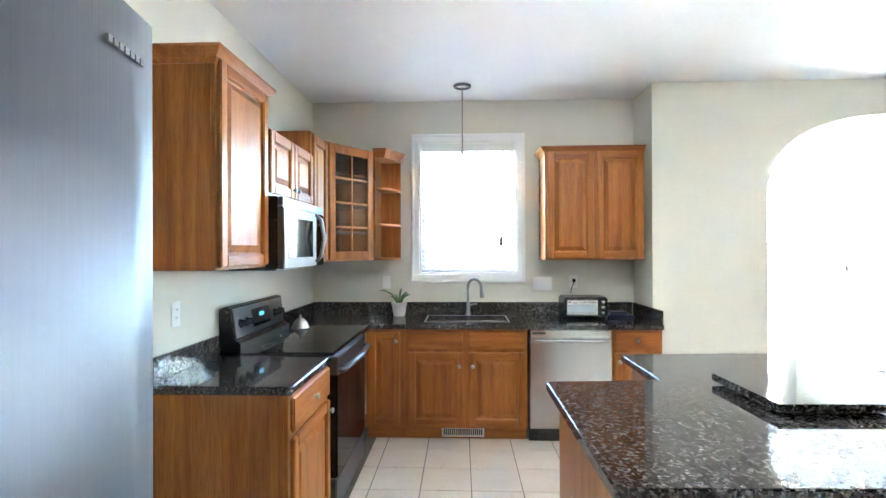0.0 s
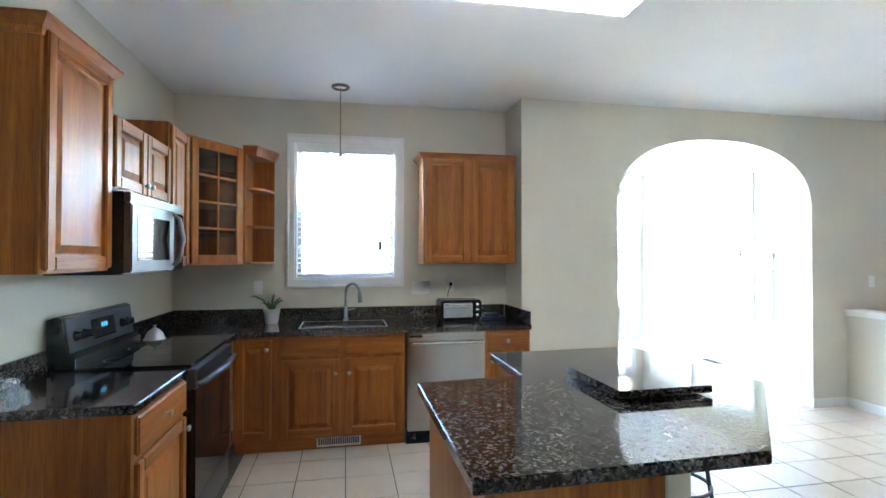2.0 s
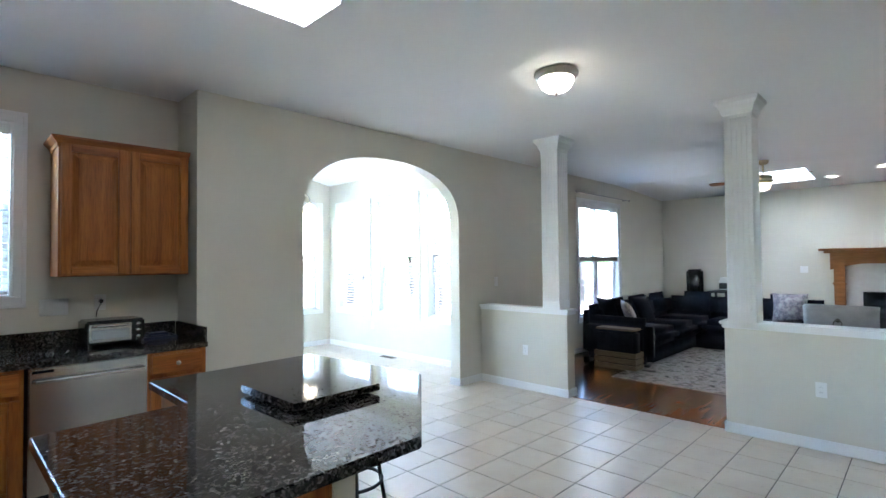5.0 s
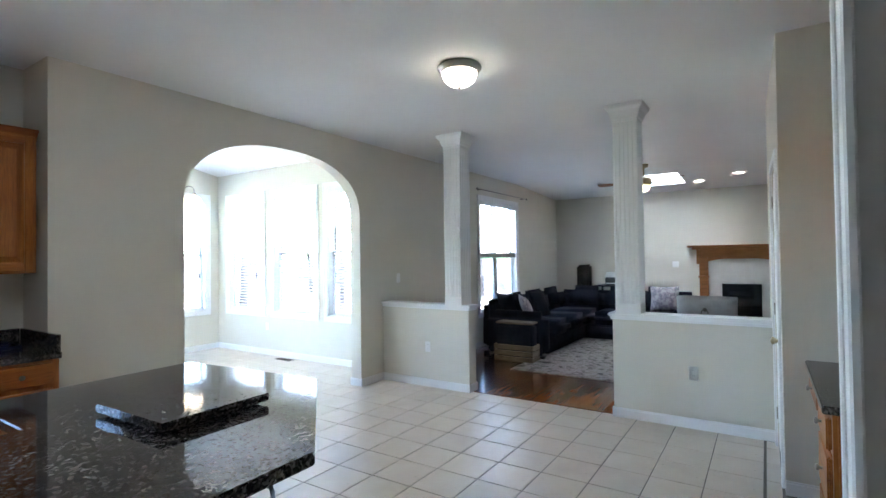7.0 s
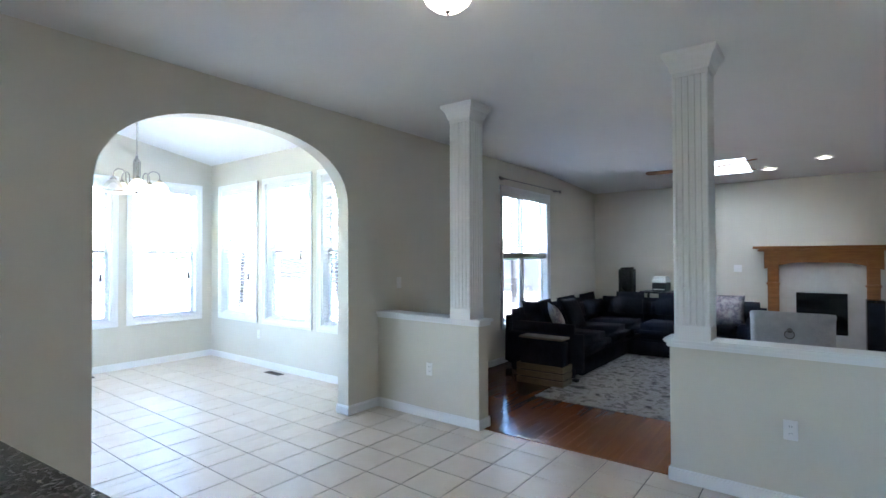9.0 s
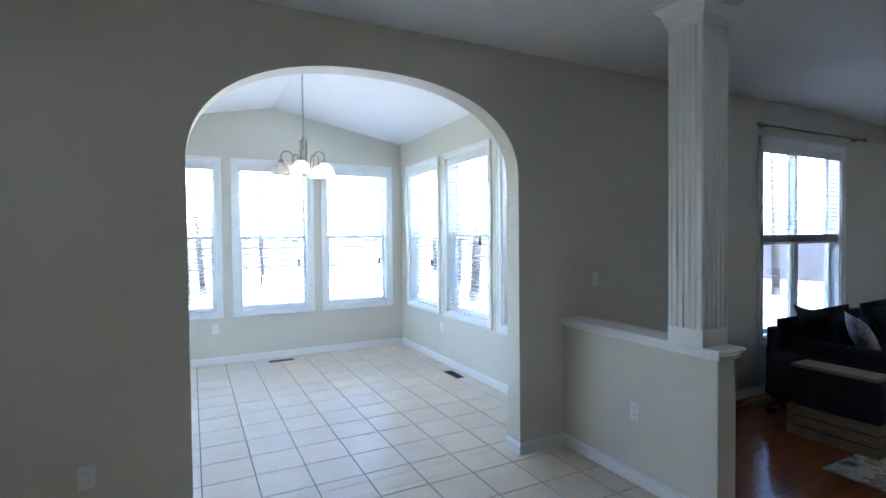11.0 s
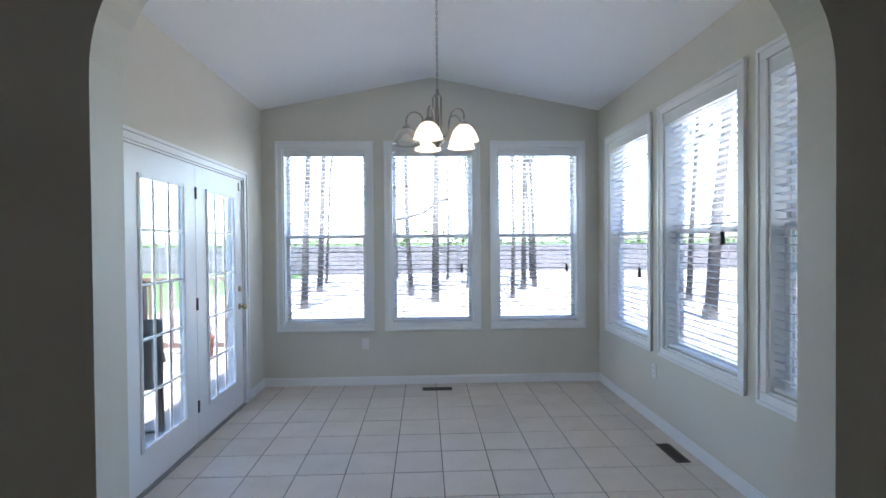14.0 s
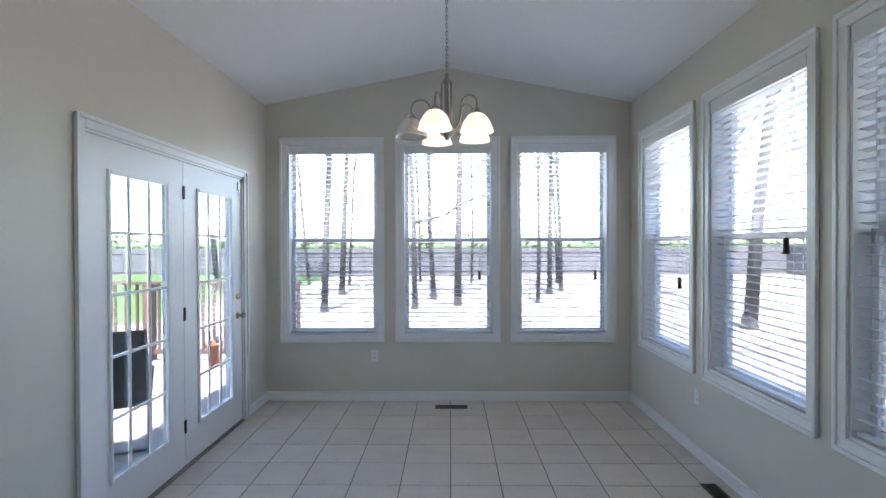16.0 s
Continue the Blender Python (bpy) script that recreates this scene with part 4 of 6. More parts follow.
def stool(x, y, rz):
    t = thing("bar_stool", (x, y, 0), "black metal bar stool tucked under the island", "stool", "island stools", rz)
    part("seat", lathe(BM(), [(0.0, 0.60), (0.16, 0.60), (0.175, 0.615), (0.175, 0.645), (0.15, 0.665), (0.0, 0.67)], seg=28), BLACK, t, "round black padded seat")
    for k in range(4):
        a = radians(45 + 90 * k)
        c, s = math.cos(a), math.sin(a)
        part("leg", tube(BM(), [(0.12 * c, 0.12 * s, 0.602), (0.16 * c, 0.16 * s, 0.3), (0.21 * c, 0.21 * s, 0.0)], 0.0105, 10), IRON, t)
    part("footrest_ring", tube(BM(), arc((0, 0, 0.3), 0.165, 0, 360, 32, "xy"), 0.009, 8, False), IRON, t)


stool(2.41, 2.74, 20)


# ---------- lamps ----------
def fluorescent():
    t = thing("ceiling_light", (1.59, 2.66, CE), "white box fluorescent ceiling light with a lit ribbed lens", "ceiling light")
    L, W = 0.61, 0.19
    b = box(BM(), -L, L, -W, W, -0.03, -0.0005, 0.004)
    part("housing", b, TRIM, t)
    for s in (-1, 1):
        part("end_cap", prism(BM(), [(-W, -0.03), (W, -0.03), (W - 0.02, -0.09), (-W + 0.02, -0.09)], s * L - (0.012 if s > 0 else 0), s * L + (0 if s > 0 else 0.012), "x"), TRIM, t)
    for k in range(4):
        y0 = -W + 0.022 + k * (2 * W - 0.044) / 4
        part("lens", box(BM(), -L + 0.012, L - 0.012, y0 + 0.002, y0 + (2 * W - 0.044) / 4 - 0.002, -0.088, -0.031, 0.004), LENS, t, "lit ribbed acrylic lens")
    for k in range(1, 4):
        y0 = -W + 0.022 + k * (2 * W - 0.044) / 4
        part("lens_rib", box(BM(), -L + 0.012, L - 0.012, y0 - 0.002, y0 + 0.002, -0.0895, -0.032), NICKEL, t)
    for s in (-1, 1):
        part("side_rail", box(BM(), -L + 0.012, L - 0.012, s * (W - 0.012) - 0.008, s * (W - 0.012) + 0.008, -0.06, -0.031), TRIM, t)


def dome():
    t = thing("dome_light", (3.91, 2.355, CE), "flush dome ceiling light, lit, with a nickel rim", "ceiling light")
    part("rim", lathe(BM(), [(0.0, -0.0005), (0.1479, -0.0005), (0.1549, -0.012), (0.1549, -0.024), (0.1436, -0.034), (0.1348, -0.046), (0.1235, -0.05)], seg=40), NICKEL, t)
    part("bowl", lathe(BM(), [(0.1235, -0.048), (0.1201, -0.075), (0.1044, -0.105), (0.0740, -0.13), (0.04, -0.143), (0.0, -0.146)], seg=40), BULB, t, "lit white glass bowl")
    part("finial", lathe(BM(), [(0.0, -0.145), (0.012, -0.147), (0.014, -0.153), (0.006, -0.159), (0.007, -0.166), (0.0, -0.171)], seg=16), NICKEL, t)


def sink_pendant():
    t = thing("pendant_cord", (0.714, 4.46, CE), "bare pendant fitting hanging over the sink", "pendant light")
    part("canopy", lathe(BM(), [(0.048, -0.0005), (0.07, -0.0005), (0.073, -0.01), (0.066, -0.019), (0.055, -0.02), (0.048, -0.012), (0.048, -0.0005)], seg=32), DARKNICKEL, t, "dark nickel ceiling ring")
    part("cover", lathe(BM(), [(0.0475, -0.0006), (0.0475, -0.006), (0.012, -0.012), (0.0, -0.012)], seg=28), TRIM, t, "white cover disc inside the ring")
    part("rod", tube(BM(), [(0, 0, -0.01), (0, 0, -0.52)], 0.005, 8), NICKEL, t)
    part("socket", lathe(BM(), [(0.0, -0.515), (0.008, -0.517), (0.015, -0.53), (0.016, -0.56), (0.0, -0.562)], seg=16), NICKEL, t)


def chandelier():
    t = thing("chandelier", (4.092, 6.40, 3.20), "brushed nickel five-arm chandelier with glass shades", "chandelier")
    part("canopy", lathe(BM(), [(0.0, -0.006), (0.062, -0.008), (0.064, -0.02), (0.04, -0.035), (0.012, -0.045), (0.0, -0.05)], seg=28), NICKEL, t)
    z = -0.05
    first = None
    k = 0
    while z > -0.695:
        at = pose(0, 0, z - 0.014, 0, 0, 90 * (k % 2))
        if first is None:
            ring = [(0.0065 * math.cos(a), 0, 0.014 * math.sin(a)) for a in [2 * math.pi * i / 12 for i in range(13)]]
            first = part("chain_link", tube(BM(), ring, 0.0024, 6, False), NICKEL, t, at=at)
        else:
            again(first, t, at)
        z -= 0.0225
        k += 1
    part("column", lathe(BM(), [(0.0, -0.7), (0.012, -0.703), (0.014, -0.735), (0.03, -0.747), (0.026, -0.755), (0.013, -0.765), (0.013, -1.005), (0.03, -1.02), (0.045, -1.035), (0.042, -1.055), (0.018, -1.07), (0.012, -1.085), (0.0, -1.09)], seg=24), NICKEL, t)
    for i in range(5):
        a = 180 + 72 * i
        turn = pose(0, 0, 0, 0, 0, a)
        part("stem", tube(BM(), [(0.03, 0, -0.757), (0.031, 0, -1.005)], 0.0058, 8), NICKEL, t, "", turn)
        pts = [(0.03, 0, -1.02), (0.06, 0, -1.025), (0.088, 0, -1), (0.098, 0, -0.955)] + arc((0.152, 0, -0.91), 0.054, 180, 0, 10) + [(0.206, 0, -0.94)]
        arm = part("arm", tube(BM(), pts, 0.0062, 8), NICKEL, t, "", turn)
        part("socket_cup", lathe(BM(), [(0.0, -0.93), (0.012, -0.935), (0.03, -0.96), (0.032, -0.975), (0.0, -0.975)], (0.206, 0, 0), 20), NICKEL, arm)
        part("shade", lathe(BM(), [(0.03, -0.967), (0.05, -0.98), (0.072, -1.01), (0.086, -1.045), (0.094, -1.07), (0.091, -1.071), (0.083, -1.043), (0.069, -1.01), (0.048, -0.983), (0.03, -0.971)], (0.206, 0, 0), 28),
             SHADE_OFF if i == 0 else SHADE, arm, "clear unlit glass shade" if i == 0 else "lit alabaster glass shade")
        if i != 0:
            part("bulb", lathe(BM(), [(0.0, -0.975), (0.013, -0.98), (0.015, -1), (0.028, -1.025), (0.03, -1.045), (0.02, -1.065), (0.0, -1.071)], (0.206, 0, 0), 16), BULB, arm)


fluorescent()
dome()
sink_pendant()
chandelier()


# ---------- doors ----------
def french_doors():
    y0, y1, z1 = FDOOR[0], FDOOR[1], FDOOR[3]
    w = y1 - y0
    # local x runs north along the wall and -y points into the nook
    t = tagged(new("door_1"), "white casing round the french doors", "door frame", kind="structure")
    t.matrix_world = pose(NX0, y0, 0, 0, 0, 90)
    b = BM()
    for x0, x1, a, c in ((-0.062, 0, 0.0, z1 + 0.062), (w, w + 0.062, 0.0, z1 + 0.062), (0, w, z1, z1 + 0.062)):
        box(b, x0, x1, -0.016, 0, a, c, 0.004, 1)
    for x0, x1, a, c in ((-0.066, -0.042, 0.0, z1 + 0.066), (w + 0.042, w + 0.066, 0.0, z1 + 0.066), (-0.042, w + 0.042, z1 + 0.042, z1 + 0.066)):
        box(b, x0, x1, -0.026, -0.016, a, c, 0.003, 1)
    part("casing", b, TRIM, t)
    b = box(BM(), 0, 0.012, 0, 0.15, 0, z1)
    box(b, w - 0.012, w, 0, 0.15, 0, z1)
    box(b, 0.012, w - 0.012, 0, 0.15, z1 - 0.012, z1)
    part("jamb", b, TRIM, t)
    part("threshold", box(BM(), 0.012, w - 0.012, -0.012, 0.16, -0.004, 0.014, 0.004), NICKEL, t)
    for i, (x0, x1) in enumerate(((0.014, w / 2 - 0.002), (w / 2 + 0.002, w - 0.014))):
        d = thing("french_door", (NX0 - 0.012, y0 + x0, 0.016), "white french door leaf with fifteen small panes", "door", "french doors to the deck", 90)
        lw, lh, st, bot, top = x1 - x0, z1 - 0.03, 0.172, 0.225, 0.16
        b = BM()
        for a, c, e, f in ((0, st, 0, lh), (lw - st, lw, 0, lh), (st, lw - st, 0, bot), (st, lw - st, lh - top, lh)):
            box(b, a, c, 0, 0.044, e, f)
        part("leaf", b, TRIM, d)
        b = BM()
        for a, c, e, f in ((st - 0.004, st + 0.022, bot - 0.004, lh - top + 0.004), (lw - st - 0.022, lw - st + 0.004, bot - 0.004, lh - top + 0.004),
                           (st + 0.022, lw - st - 0.022, bot - 0.004, bot + 0.022), (st + 0.022, lw - st - 0.022, lh - top - 0.022, lh - top + 0.004)):
            box(b, a, c, -0.011, 0.006, e, f, 0.004, 2)
        part("glazing_bead", b, TRIM, d)
        gw, gh = lw - 2 * st, lh - top - bot
        for k in (1, 2):
            part("muntin", box(BM(), st + gw * k / 3 - 0.008, st + gw * k / 3 + 0.008, 0.004, 0.018, bot, lh - top, 0.003, 1), TRIM, d)
        for k in range(1, 5):
            part("muntin", box(BM(), st, lw - st, 0.005, 0.017, bot + gh * k / 5 - 0.008, bot + gh * k / 5 + 0.008, 0.003, 1), TRIM, d)
        for r in range(5):
            for k in range(3):
                p = part("pane", box(BM(), st + gw * k / 3 + 0.006, st + gw * (k + 1) / 3 - 0.006, 0.02, 0.024, bot + gh * r / 5 + 0.006, bot + gh * (r + 1) / 5 - 0.006), DOORPANE, d)
                p.visible_shadow = False
        if i == 1:
            kb = part("door_knob", lathe(BM(), [(0.03, 0), (0.03, 0.006), (0.012, 0.012), (0.011, 0.03), (0.024, 0.042), (0.028, 0.055), (0.02, 0.066), (0.0, 0.069)], seg=20), BRASS, d, "brass door knob", pose(lw - 0.075, 0, 0.90, 90))
            part("deadbolt", lathe(BM(), [(0.027, 0), (0.027, 0.01), (0.02, 0.016), (0.0, 0.017)], seg=20), BRASS, d, "brass deadbolt", pose(lw - 0.075, 0, 1.06, 90))
            part("latch_plate", box(BM(), lw - 0.07, lw - 0.03, -0.012, 0.0, lh - 0.10, lh - 0.03, 0.002, 1), NICKEL, d)
            for z in (0.22, 0.98, 1.80):
                part("hinge", box(BM(), -0.012, 0.012, -0.008, 0.0005, z, z + 0.09, 0.003, 1), IRON, d, "dark bronze hinge")


french_doors()


def pantry_door():
    x0, x1, z1 = PDOOR[0], PDOOR[1], PDOOR[3]
    w = x1 - x0
    # local x runs west and -y points north into the kitchen
    t = tagged(new("door_2"), "white casing round the pantry door", "door frame", kind="structure")
    t.matrix_world = PANTRY @ pose(x1, 0, 0, 0, 0, 180)
    b = BM()
    for a, c, e, f in ((-0.06, 0, 0.0, z1 + 0.06), (w, w + 0.06, 0.0, z1 + 0.06), (0, w, z1, z1 + 0.06)):
        box(b, a, c, -0.017, 0, e, f, 0.004, 1)
    part("casing", b, TRIM, t)
    d = thing("pantry_door", (x1 - 0.003, 0.514, 0.012), "closed white panelled pantry door with nickel hinges", "door")
    d.matrix_world = PANTRY @ pose(x1 - 0.003, -0.006, 0.012, 0, 0, 180)
    lw, lh = w - 0.006, z1 - 0.016
    b = box(BM(), 0, lw, 0, 0.035, 0, lh, 0.002, 1)
    part("leaf", b, TRIM, d)
    for e, f in ((0.2, 0.78), (0.92, 1.55), (1.66, 1.92)):
        for a, c in ((0.09, lw / 2 - 0.04), (lw / 2 + 0.04, lw - 0.09)):
            part("panel", box(BM(), a, c, -0.006, 0.001, e, f, 0.005, 2), TRIM, d)
    for z in (0.2, 0.98, 1.78):
        part("hinge", box(BM(), -0.01, 0.008, -0.012, 0.0, z, z + 0.09, 0.003, 1), NICKEL, d)
    part("door_knob", lathe(BM(), [(0.028, 0), (0.028, 0.006), (0.011, 0.012), (0.011, 0.028), (0.022, 0.04), (0.026, 0.052), (0.0, 0.064)], seg=20), BRASS, d, "brass door knob", pose(lw - 0.06, 0, 0.88, 90))


pantry_door()
b = BM()
for x0, x1, y0, y1, z0, z1 in ((1.955, 2.025, 0.45, 0.468, 0, 2.14), (0.275, 2.025, 0.45, 0.468, 2.14, 2.19), (0.275, 0.345, 0.45, 0.468, 0, 2.14)):
    box(b, x0, x1, y0, y1, z0, z1, 0.004, 1)
box(b, 2.005, 2.035, 0.466, 0.474, 0, 2.19, 0.003, 1)
box(b, 2.002, 2.02, 0.33, 0.45, 0, 2.12)
solid("trim_hall_opening", b, TRIM, "white moulded casing of the hall opening", "casing")


# ---------- desk ----------
def desk():
    # local x runs west from the pantry's side wall, -y faces the kitchen
    dz = 0.82
    t = cabinet("desk_cabinet", (3.97, 0.36, 0), 180, 0.44, 0.52, dz - 0.035, [("drawer", 0.02, 0.42, 0.625, 0.765, 0.2, 0.07), ("drawer", 0.02, 0.42, 0.375, 0.60, 0.2, 0.11), ("drawer", 0.02, 0.42, 0.125, 0.35, 0.2, 0.11)],
                "oak desk pedestal with three drawers", "built-in desk units", 0.105)
    t = thing("drawer_unit", (4.571, 0.36, dz - 0.16), "oak pencil drawer unit over the knee space", "drawer", "built-in desk units", 180)
    part("body", box(BM(), 0, 0.597, 0.002, 0.5, 0.0, 0.124), OAK_X, t)
    d = part("drawer", slab_front(0.54, 0.11), OAK_X, t, "", pose(0.03, -0.001, 0.008))
    knob(d, 0.27, 0.055)
    t = thing("granite_counter", (3.52, SY, dz - 0.035), "dark granite desk top against the wall", "worktop")
    part("slab", box(BM(), 0, 1.05, 0.003, 0.565, 0, 0.035, 0.005), GRAN, t)
    t = cabinet("wall_cabinet", (4.571, 0.165, UZ0), 180, 0.97, 0.33, UZ1 - UZ0, [("door", 0.012, 0.475, 0.012, 0.885, None, 0), ("door", 0.495, 0.958, 0.012, 0.885, None, 0)], "honey oak wall cabinet over the desk", "built-in desk units")
    crown(t, 0.97, 0.33, UZ1 - UZ0, False, True)


desk()


# ---------- small fittings ----------
def outlet(loc, rz, kind, label, gangs=1):
    t = thing("wall_outlet" if kind == "outlet" else "light_switch", loc, label, "outlet" if kind == "outlet" else "switch", rz=rz)
    w = 0.036 + 0.046 * (gangs - 1) / 2
    part("plate", box(BM(), -w, w, -0.006, 0, -0.058, 0.058, 0.004, 2), PLATE, t)
    for g in range(gangs):
        x = (g - (gangs - 1) / 2) * 0.046
        if kind == "outlet":
            for z in (-0.02, 0.02):
                part("socket", box(BM(), x - 0.016, x + 0.016, -0.0075, -0.005, z - 0.014, z + 0.014, 0.004, 2), PLATE, t)
                for dx in (-0.006, 0.006):
                    part("slot", box(BM(), x + dx - 0.001, x + dx + 0.001, -0.0082, -0.0074, z - 0.003, z + 0.006), SLOT, t)
        else:
            part("rocker", box(BM(), x - 0.014, x + 0.014, -0.010, -0.005, -0.03, 0.03, 0.003, 2), PLATE, t)


OL = "cream plastic wall outlet with two sockets"
outlet((3.375, NNY, 0.434), 0, "outlet", OL)
outlet((NX1, 7.02, 0.43), -90, "outlet", OL)
outlet((2.673, AY, 0.42), 0, "outlet", OL)
outlet((HX, 3.80, 0.448), -90, "outlet", OL)
outlet((HX, 1.10, 0.46), -90, "outlet", OL)
outlet((0.033, NY, 1.186), 0, "switch", "cream rocker switch beside the sink window")
outlet((1.418, NY, 1.172), 0, "switch", "cream triple switch and outlet plate by the window", 3)
outlet((1.69, NY, 1.19), 0, "outlet", OL)
outlet((WX, 2.735, 1.175), 90, "outlet", "cream plastic outlet over the worktop")
outlet((5.85, AY, 1.204), 0, "switch", "cream switch on the wall past the half wall")
outlet((LX, 2.05, 1.26), -90, "switch", "cream switch plate beside the mantel", 2)


def vent(loc, rz, w, d, label, upright=False, dark=True):
    t = thing("floor_vent", loc, label, "vent", rz=rz)
    if upright:
        t.rotation_euler = (radians(90), 0, 0)
    fr = NICKEL if not dark else mat("bronze_vent", (0.10, 0.075, 0.055), 0.45, 0.6) if "bronze_vent" not in bpy.data.materials else bpy.data.materials["bronze_vent"]
    b = BM()
    for x0, x1, y0, y1 in ((0, w, 0, 0.014), (0, w, d - 0.014, d), (0, 0.014, 0.014, d - 0.014), (w - 0.014, w, 0.014, d - 0.014)):
        box(b, x0, x1, y0, y1, 0.0006, 0.005, 0.001, 1)
    part("frame", b, TRIM if upright else fr, t)
    part("backing", box(BM(), 0.014, w - 0.014, 0.014, d - 0.014, 0.0005, 0.0012), SLOT, t)
    n = max(6, int(w / 0.018))
    f = None
    for k in range(n):
        at = pose(0.02 + (w - 0.04) * (k + 0.5) / n, d / 2, 0.0028)
        if f is None:
            f = part("slat", box(BM(), -0.0025, 0.0025, -d / 2 + 0.013, d / 2 - 0.013, -0.0012, 0.0012), TRIM if upright else fr, t, at=at)
        else:
            again(f, t, at)


vent((3.965, 8.035, 0), 0, 0.30, 0.10, "bronze floor register by the nook windows")
vent((5.762, 6.32, 0), 90, 0.305, 0.10, "bronze floor register beside the baseboard")
vent((0.545, FY + 0.0695, 0.014), 0, 0.33, 0.078, "white toe-kick register under the sink", True)


def toaster_oven():
    t = thing("toaster_oven", (1.545, 4.56, CZ), "black and steel toaster oven on the worktop", "toaster oven")
    w, d, h = 0.355, 0.25, 0.175
    for x in (0.03, w - 0.03):
        for y in (0.03, d - 0.03):
            part("foot", box(BM(), x - 0.012, x + 0.012, y - 0.012, y + 0.012, 0.0, 0.0149), BLACK, t)
    part("body", box(BM(), 0, w, 0, d, 0.015, h, 0.012, 3), BLACK, t)
    dr = part("door", box(BM(), 0.02, w - 0.085, -0.01, -0.0002, 0.03, h - 0.022, 0.004), STEEL_X, t)
    part("window", box(BM(), 0.035, w - 0.10, -0.012, -0.009, 0.05, h - 0.06, 0.003), OVENGLASS, dr, "reflective oven window")
    part("handle", tube(BM(), [(0.04, -0.01, h - 0.038), (0.045, -0.028, h - 0.036), (w - 0.11, -0.028, h - 0.036), (w - 0.105, -0.01, h - 0.038)], 0.006, 8), CHROME, dr)
    for k in range(3):
        part("dial", lathe(BM(), [(0.017, 0), (0.016, 0.012), (0.0, 0.013)], seg=18), CHROME, t, at=pose(w - 0.042, 0.0, 0.045 + k * 0.045, 90))
    p = thing("power_plug", (1.69, NY - 0.008, 1.20), "black power plug and cord in the outlet", "plug")
    part("plug_body", box(BM(), -0.013, 0.013, -0.03, 0, -0.015, 0.015, 0.005), BLACK, p)
    part("cord", tube(BM(), [(0, -0.03, 0), (-0.01, -0.05, -0.02), (-0.03, -0.045, -0.07), (-0.035, -0.05, -0.11)], 0.0035, 8), BLACK, p)
    pl = thing("blue_tray", (2.02, 4.70, CZ), "dark blue tray beside the toaster oven", "tray")
    b = prism(BM(), [(-0.11, -0.09), (0.11, -0.09), (0.11, 0.09), (-0.11, 0.09)], 0.0005, 0.008, bev=0.002)
    NAVY = fleck("navy_glaze", [(0.3, (0.012, 0.016, 0.05)), (0.7, (0.02, 0.028, 0.08))], 12, 0.3)
    part("base", b, NAVY, pl)
    for x0, x1, y0, y1 in ((-0.115, 0.115, -0.095, -0.085), (-0.115, 0.115, 0.085, 0.095), (-0.115, -0.105, -0.085, 0.085), (0.105, 0.115, -0.085, 0.085)):
        part("rim", box(BM(), x0, x1, y0, y1, 0.001, 0.022, 0.003), NAVY, pl)
    part("cloth", box(BM(), -0.08, 0.075, -0.06, 0.06, 0.0085, 0.045, 0.016, 3), NAVY, pl, "folded dark blue cloth")


toaster_oven()


def potted_plant():
    t = thing("potted_plant", (0.165, 4.72, CZ), "small aloe in a white ceramic pot by the sink", "plant")
    CER = fleck("white_ceramic", [(0.3, (0.66, 0.65, 0.61)), (0.7, (0.74, 0.73, 0.70))], 9, 0.3)
    part("pot", lathe(BM(), [(0.0, 0.0), (0.045, 0.0), (0.05, 0.006), (0.06, 0.07), (0.064, 0.098), (0.068, 0.1), (0.067, 0.118), (0.058, 0.118), (0.056, 0.1), (0.0, 0.1)], seg=28), CER, t, "white ceramic pot")
    LF = fleck("aloe_leaf", [(0.3, (0.05, 0.11, 0.03)), (0.7, (0.11, 0.2, 0.06))], 18, 0.45)
    rng = random.Random(4)
    for k in range(9):
        a = radians(40 * k + rng.uniform(-12, 12))
        out, up = rng.uniform(0.09, 0.21), rng.uniform(0.04, 0.15)
        p = [(0.012 * math.cos(a), 0.012 * math.sin(a), 0.1), (0.35 * out * math.cos(a), 0.35 * out * math.sin(a), 0.1 + up * 0.7), (0.75 * out * math.cos(a), 0.75 * out * math.sin(a), 0.1 + up), (out * math.cos(a), out * math.sin(a), 0.1 + up * 0.95)]
        part("leaf", tube(BM(), p, [0.008, 0.0085, 0.006, 0.001], 6), LF, t)
    s = thing("lidded_dish", (-0.47, 4.03, CZ), "silver domed dish beside the range", "dish")
    part("dome", lathe(BM(), [(0.062, 0.0), (0.066, 0.006), (0.06, 0.012), (0.056, 0.02), (0.048, 0.045), (0.03, 0.065), (0.012, 0.075), (0.006, 0.085), (0.011, 0.095), (0.0, 0.1)], seg=28), STEEL, s)


potted_plant()


# ---------- living room ----------
FABRIC = fleck("charcoal_fabric", [(0.3, (0.011, 0.012, 0.019)), (0.7, (0.023, 0.026, 0.038))], 6, 0.95, 8, 0.3)
bsdf(FABRIC).inputs["Specular IOR Level"].default_value = 0.15
GREYFAB = fleck("grey_fabric", [(0.3, (0.36, 0.36, 0.36)), (0.7, (0.46, 0.46, 0.45))], 9, 0.85, 8, 0.3)
FLORAL = fleck("floral_print", [(0.36, (0.55, 0.52, 0.5)), (0.48, (0.42, 0.36, 0.37)), (0.55, (0.22, 0.20, 0.25)), (0.62, (0.5, 0.46, 0.45))], 11, 0.85, 3)
RUG = fleck("rug_pile", [(0.36, (0.07, 0.066, 0.062)), (0.43, (0.30, 0.28, 0.255)), (0.52, (0.42, 0.40, 0.365)), (0.58, (0.15, 0.14, 0.13)), (0.66, (0.42, 0.395, 0.36))], 5.0, 0.95, 6, 0.5)
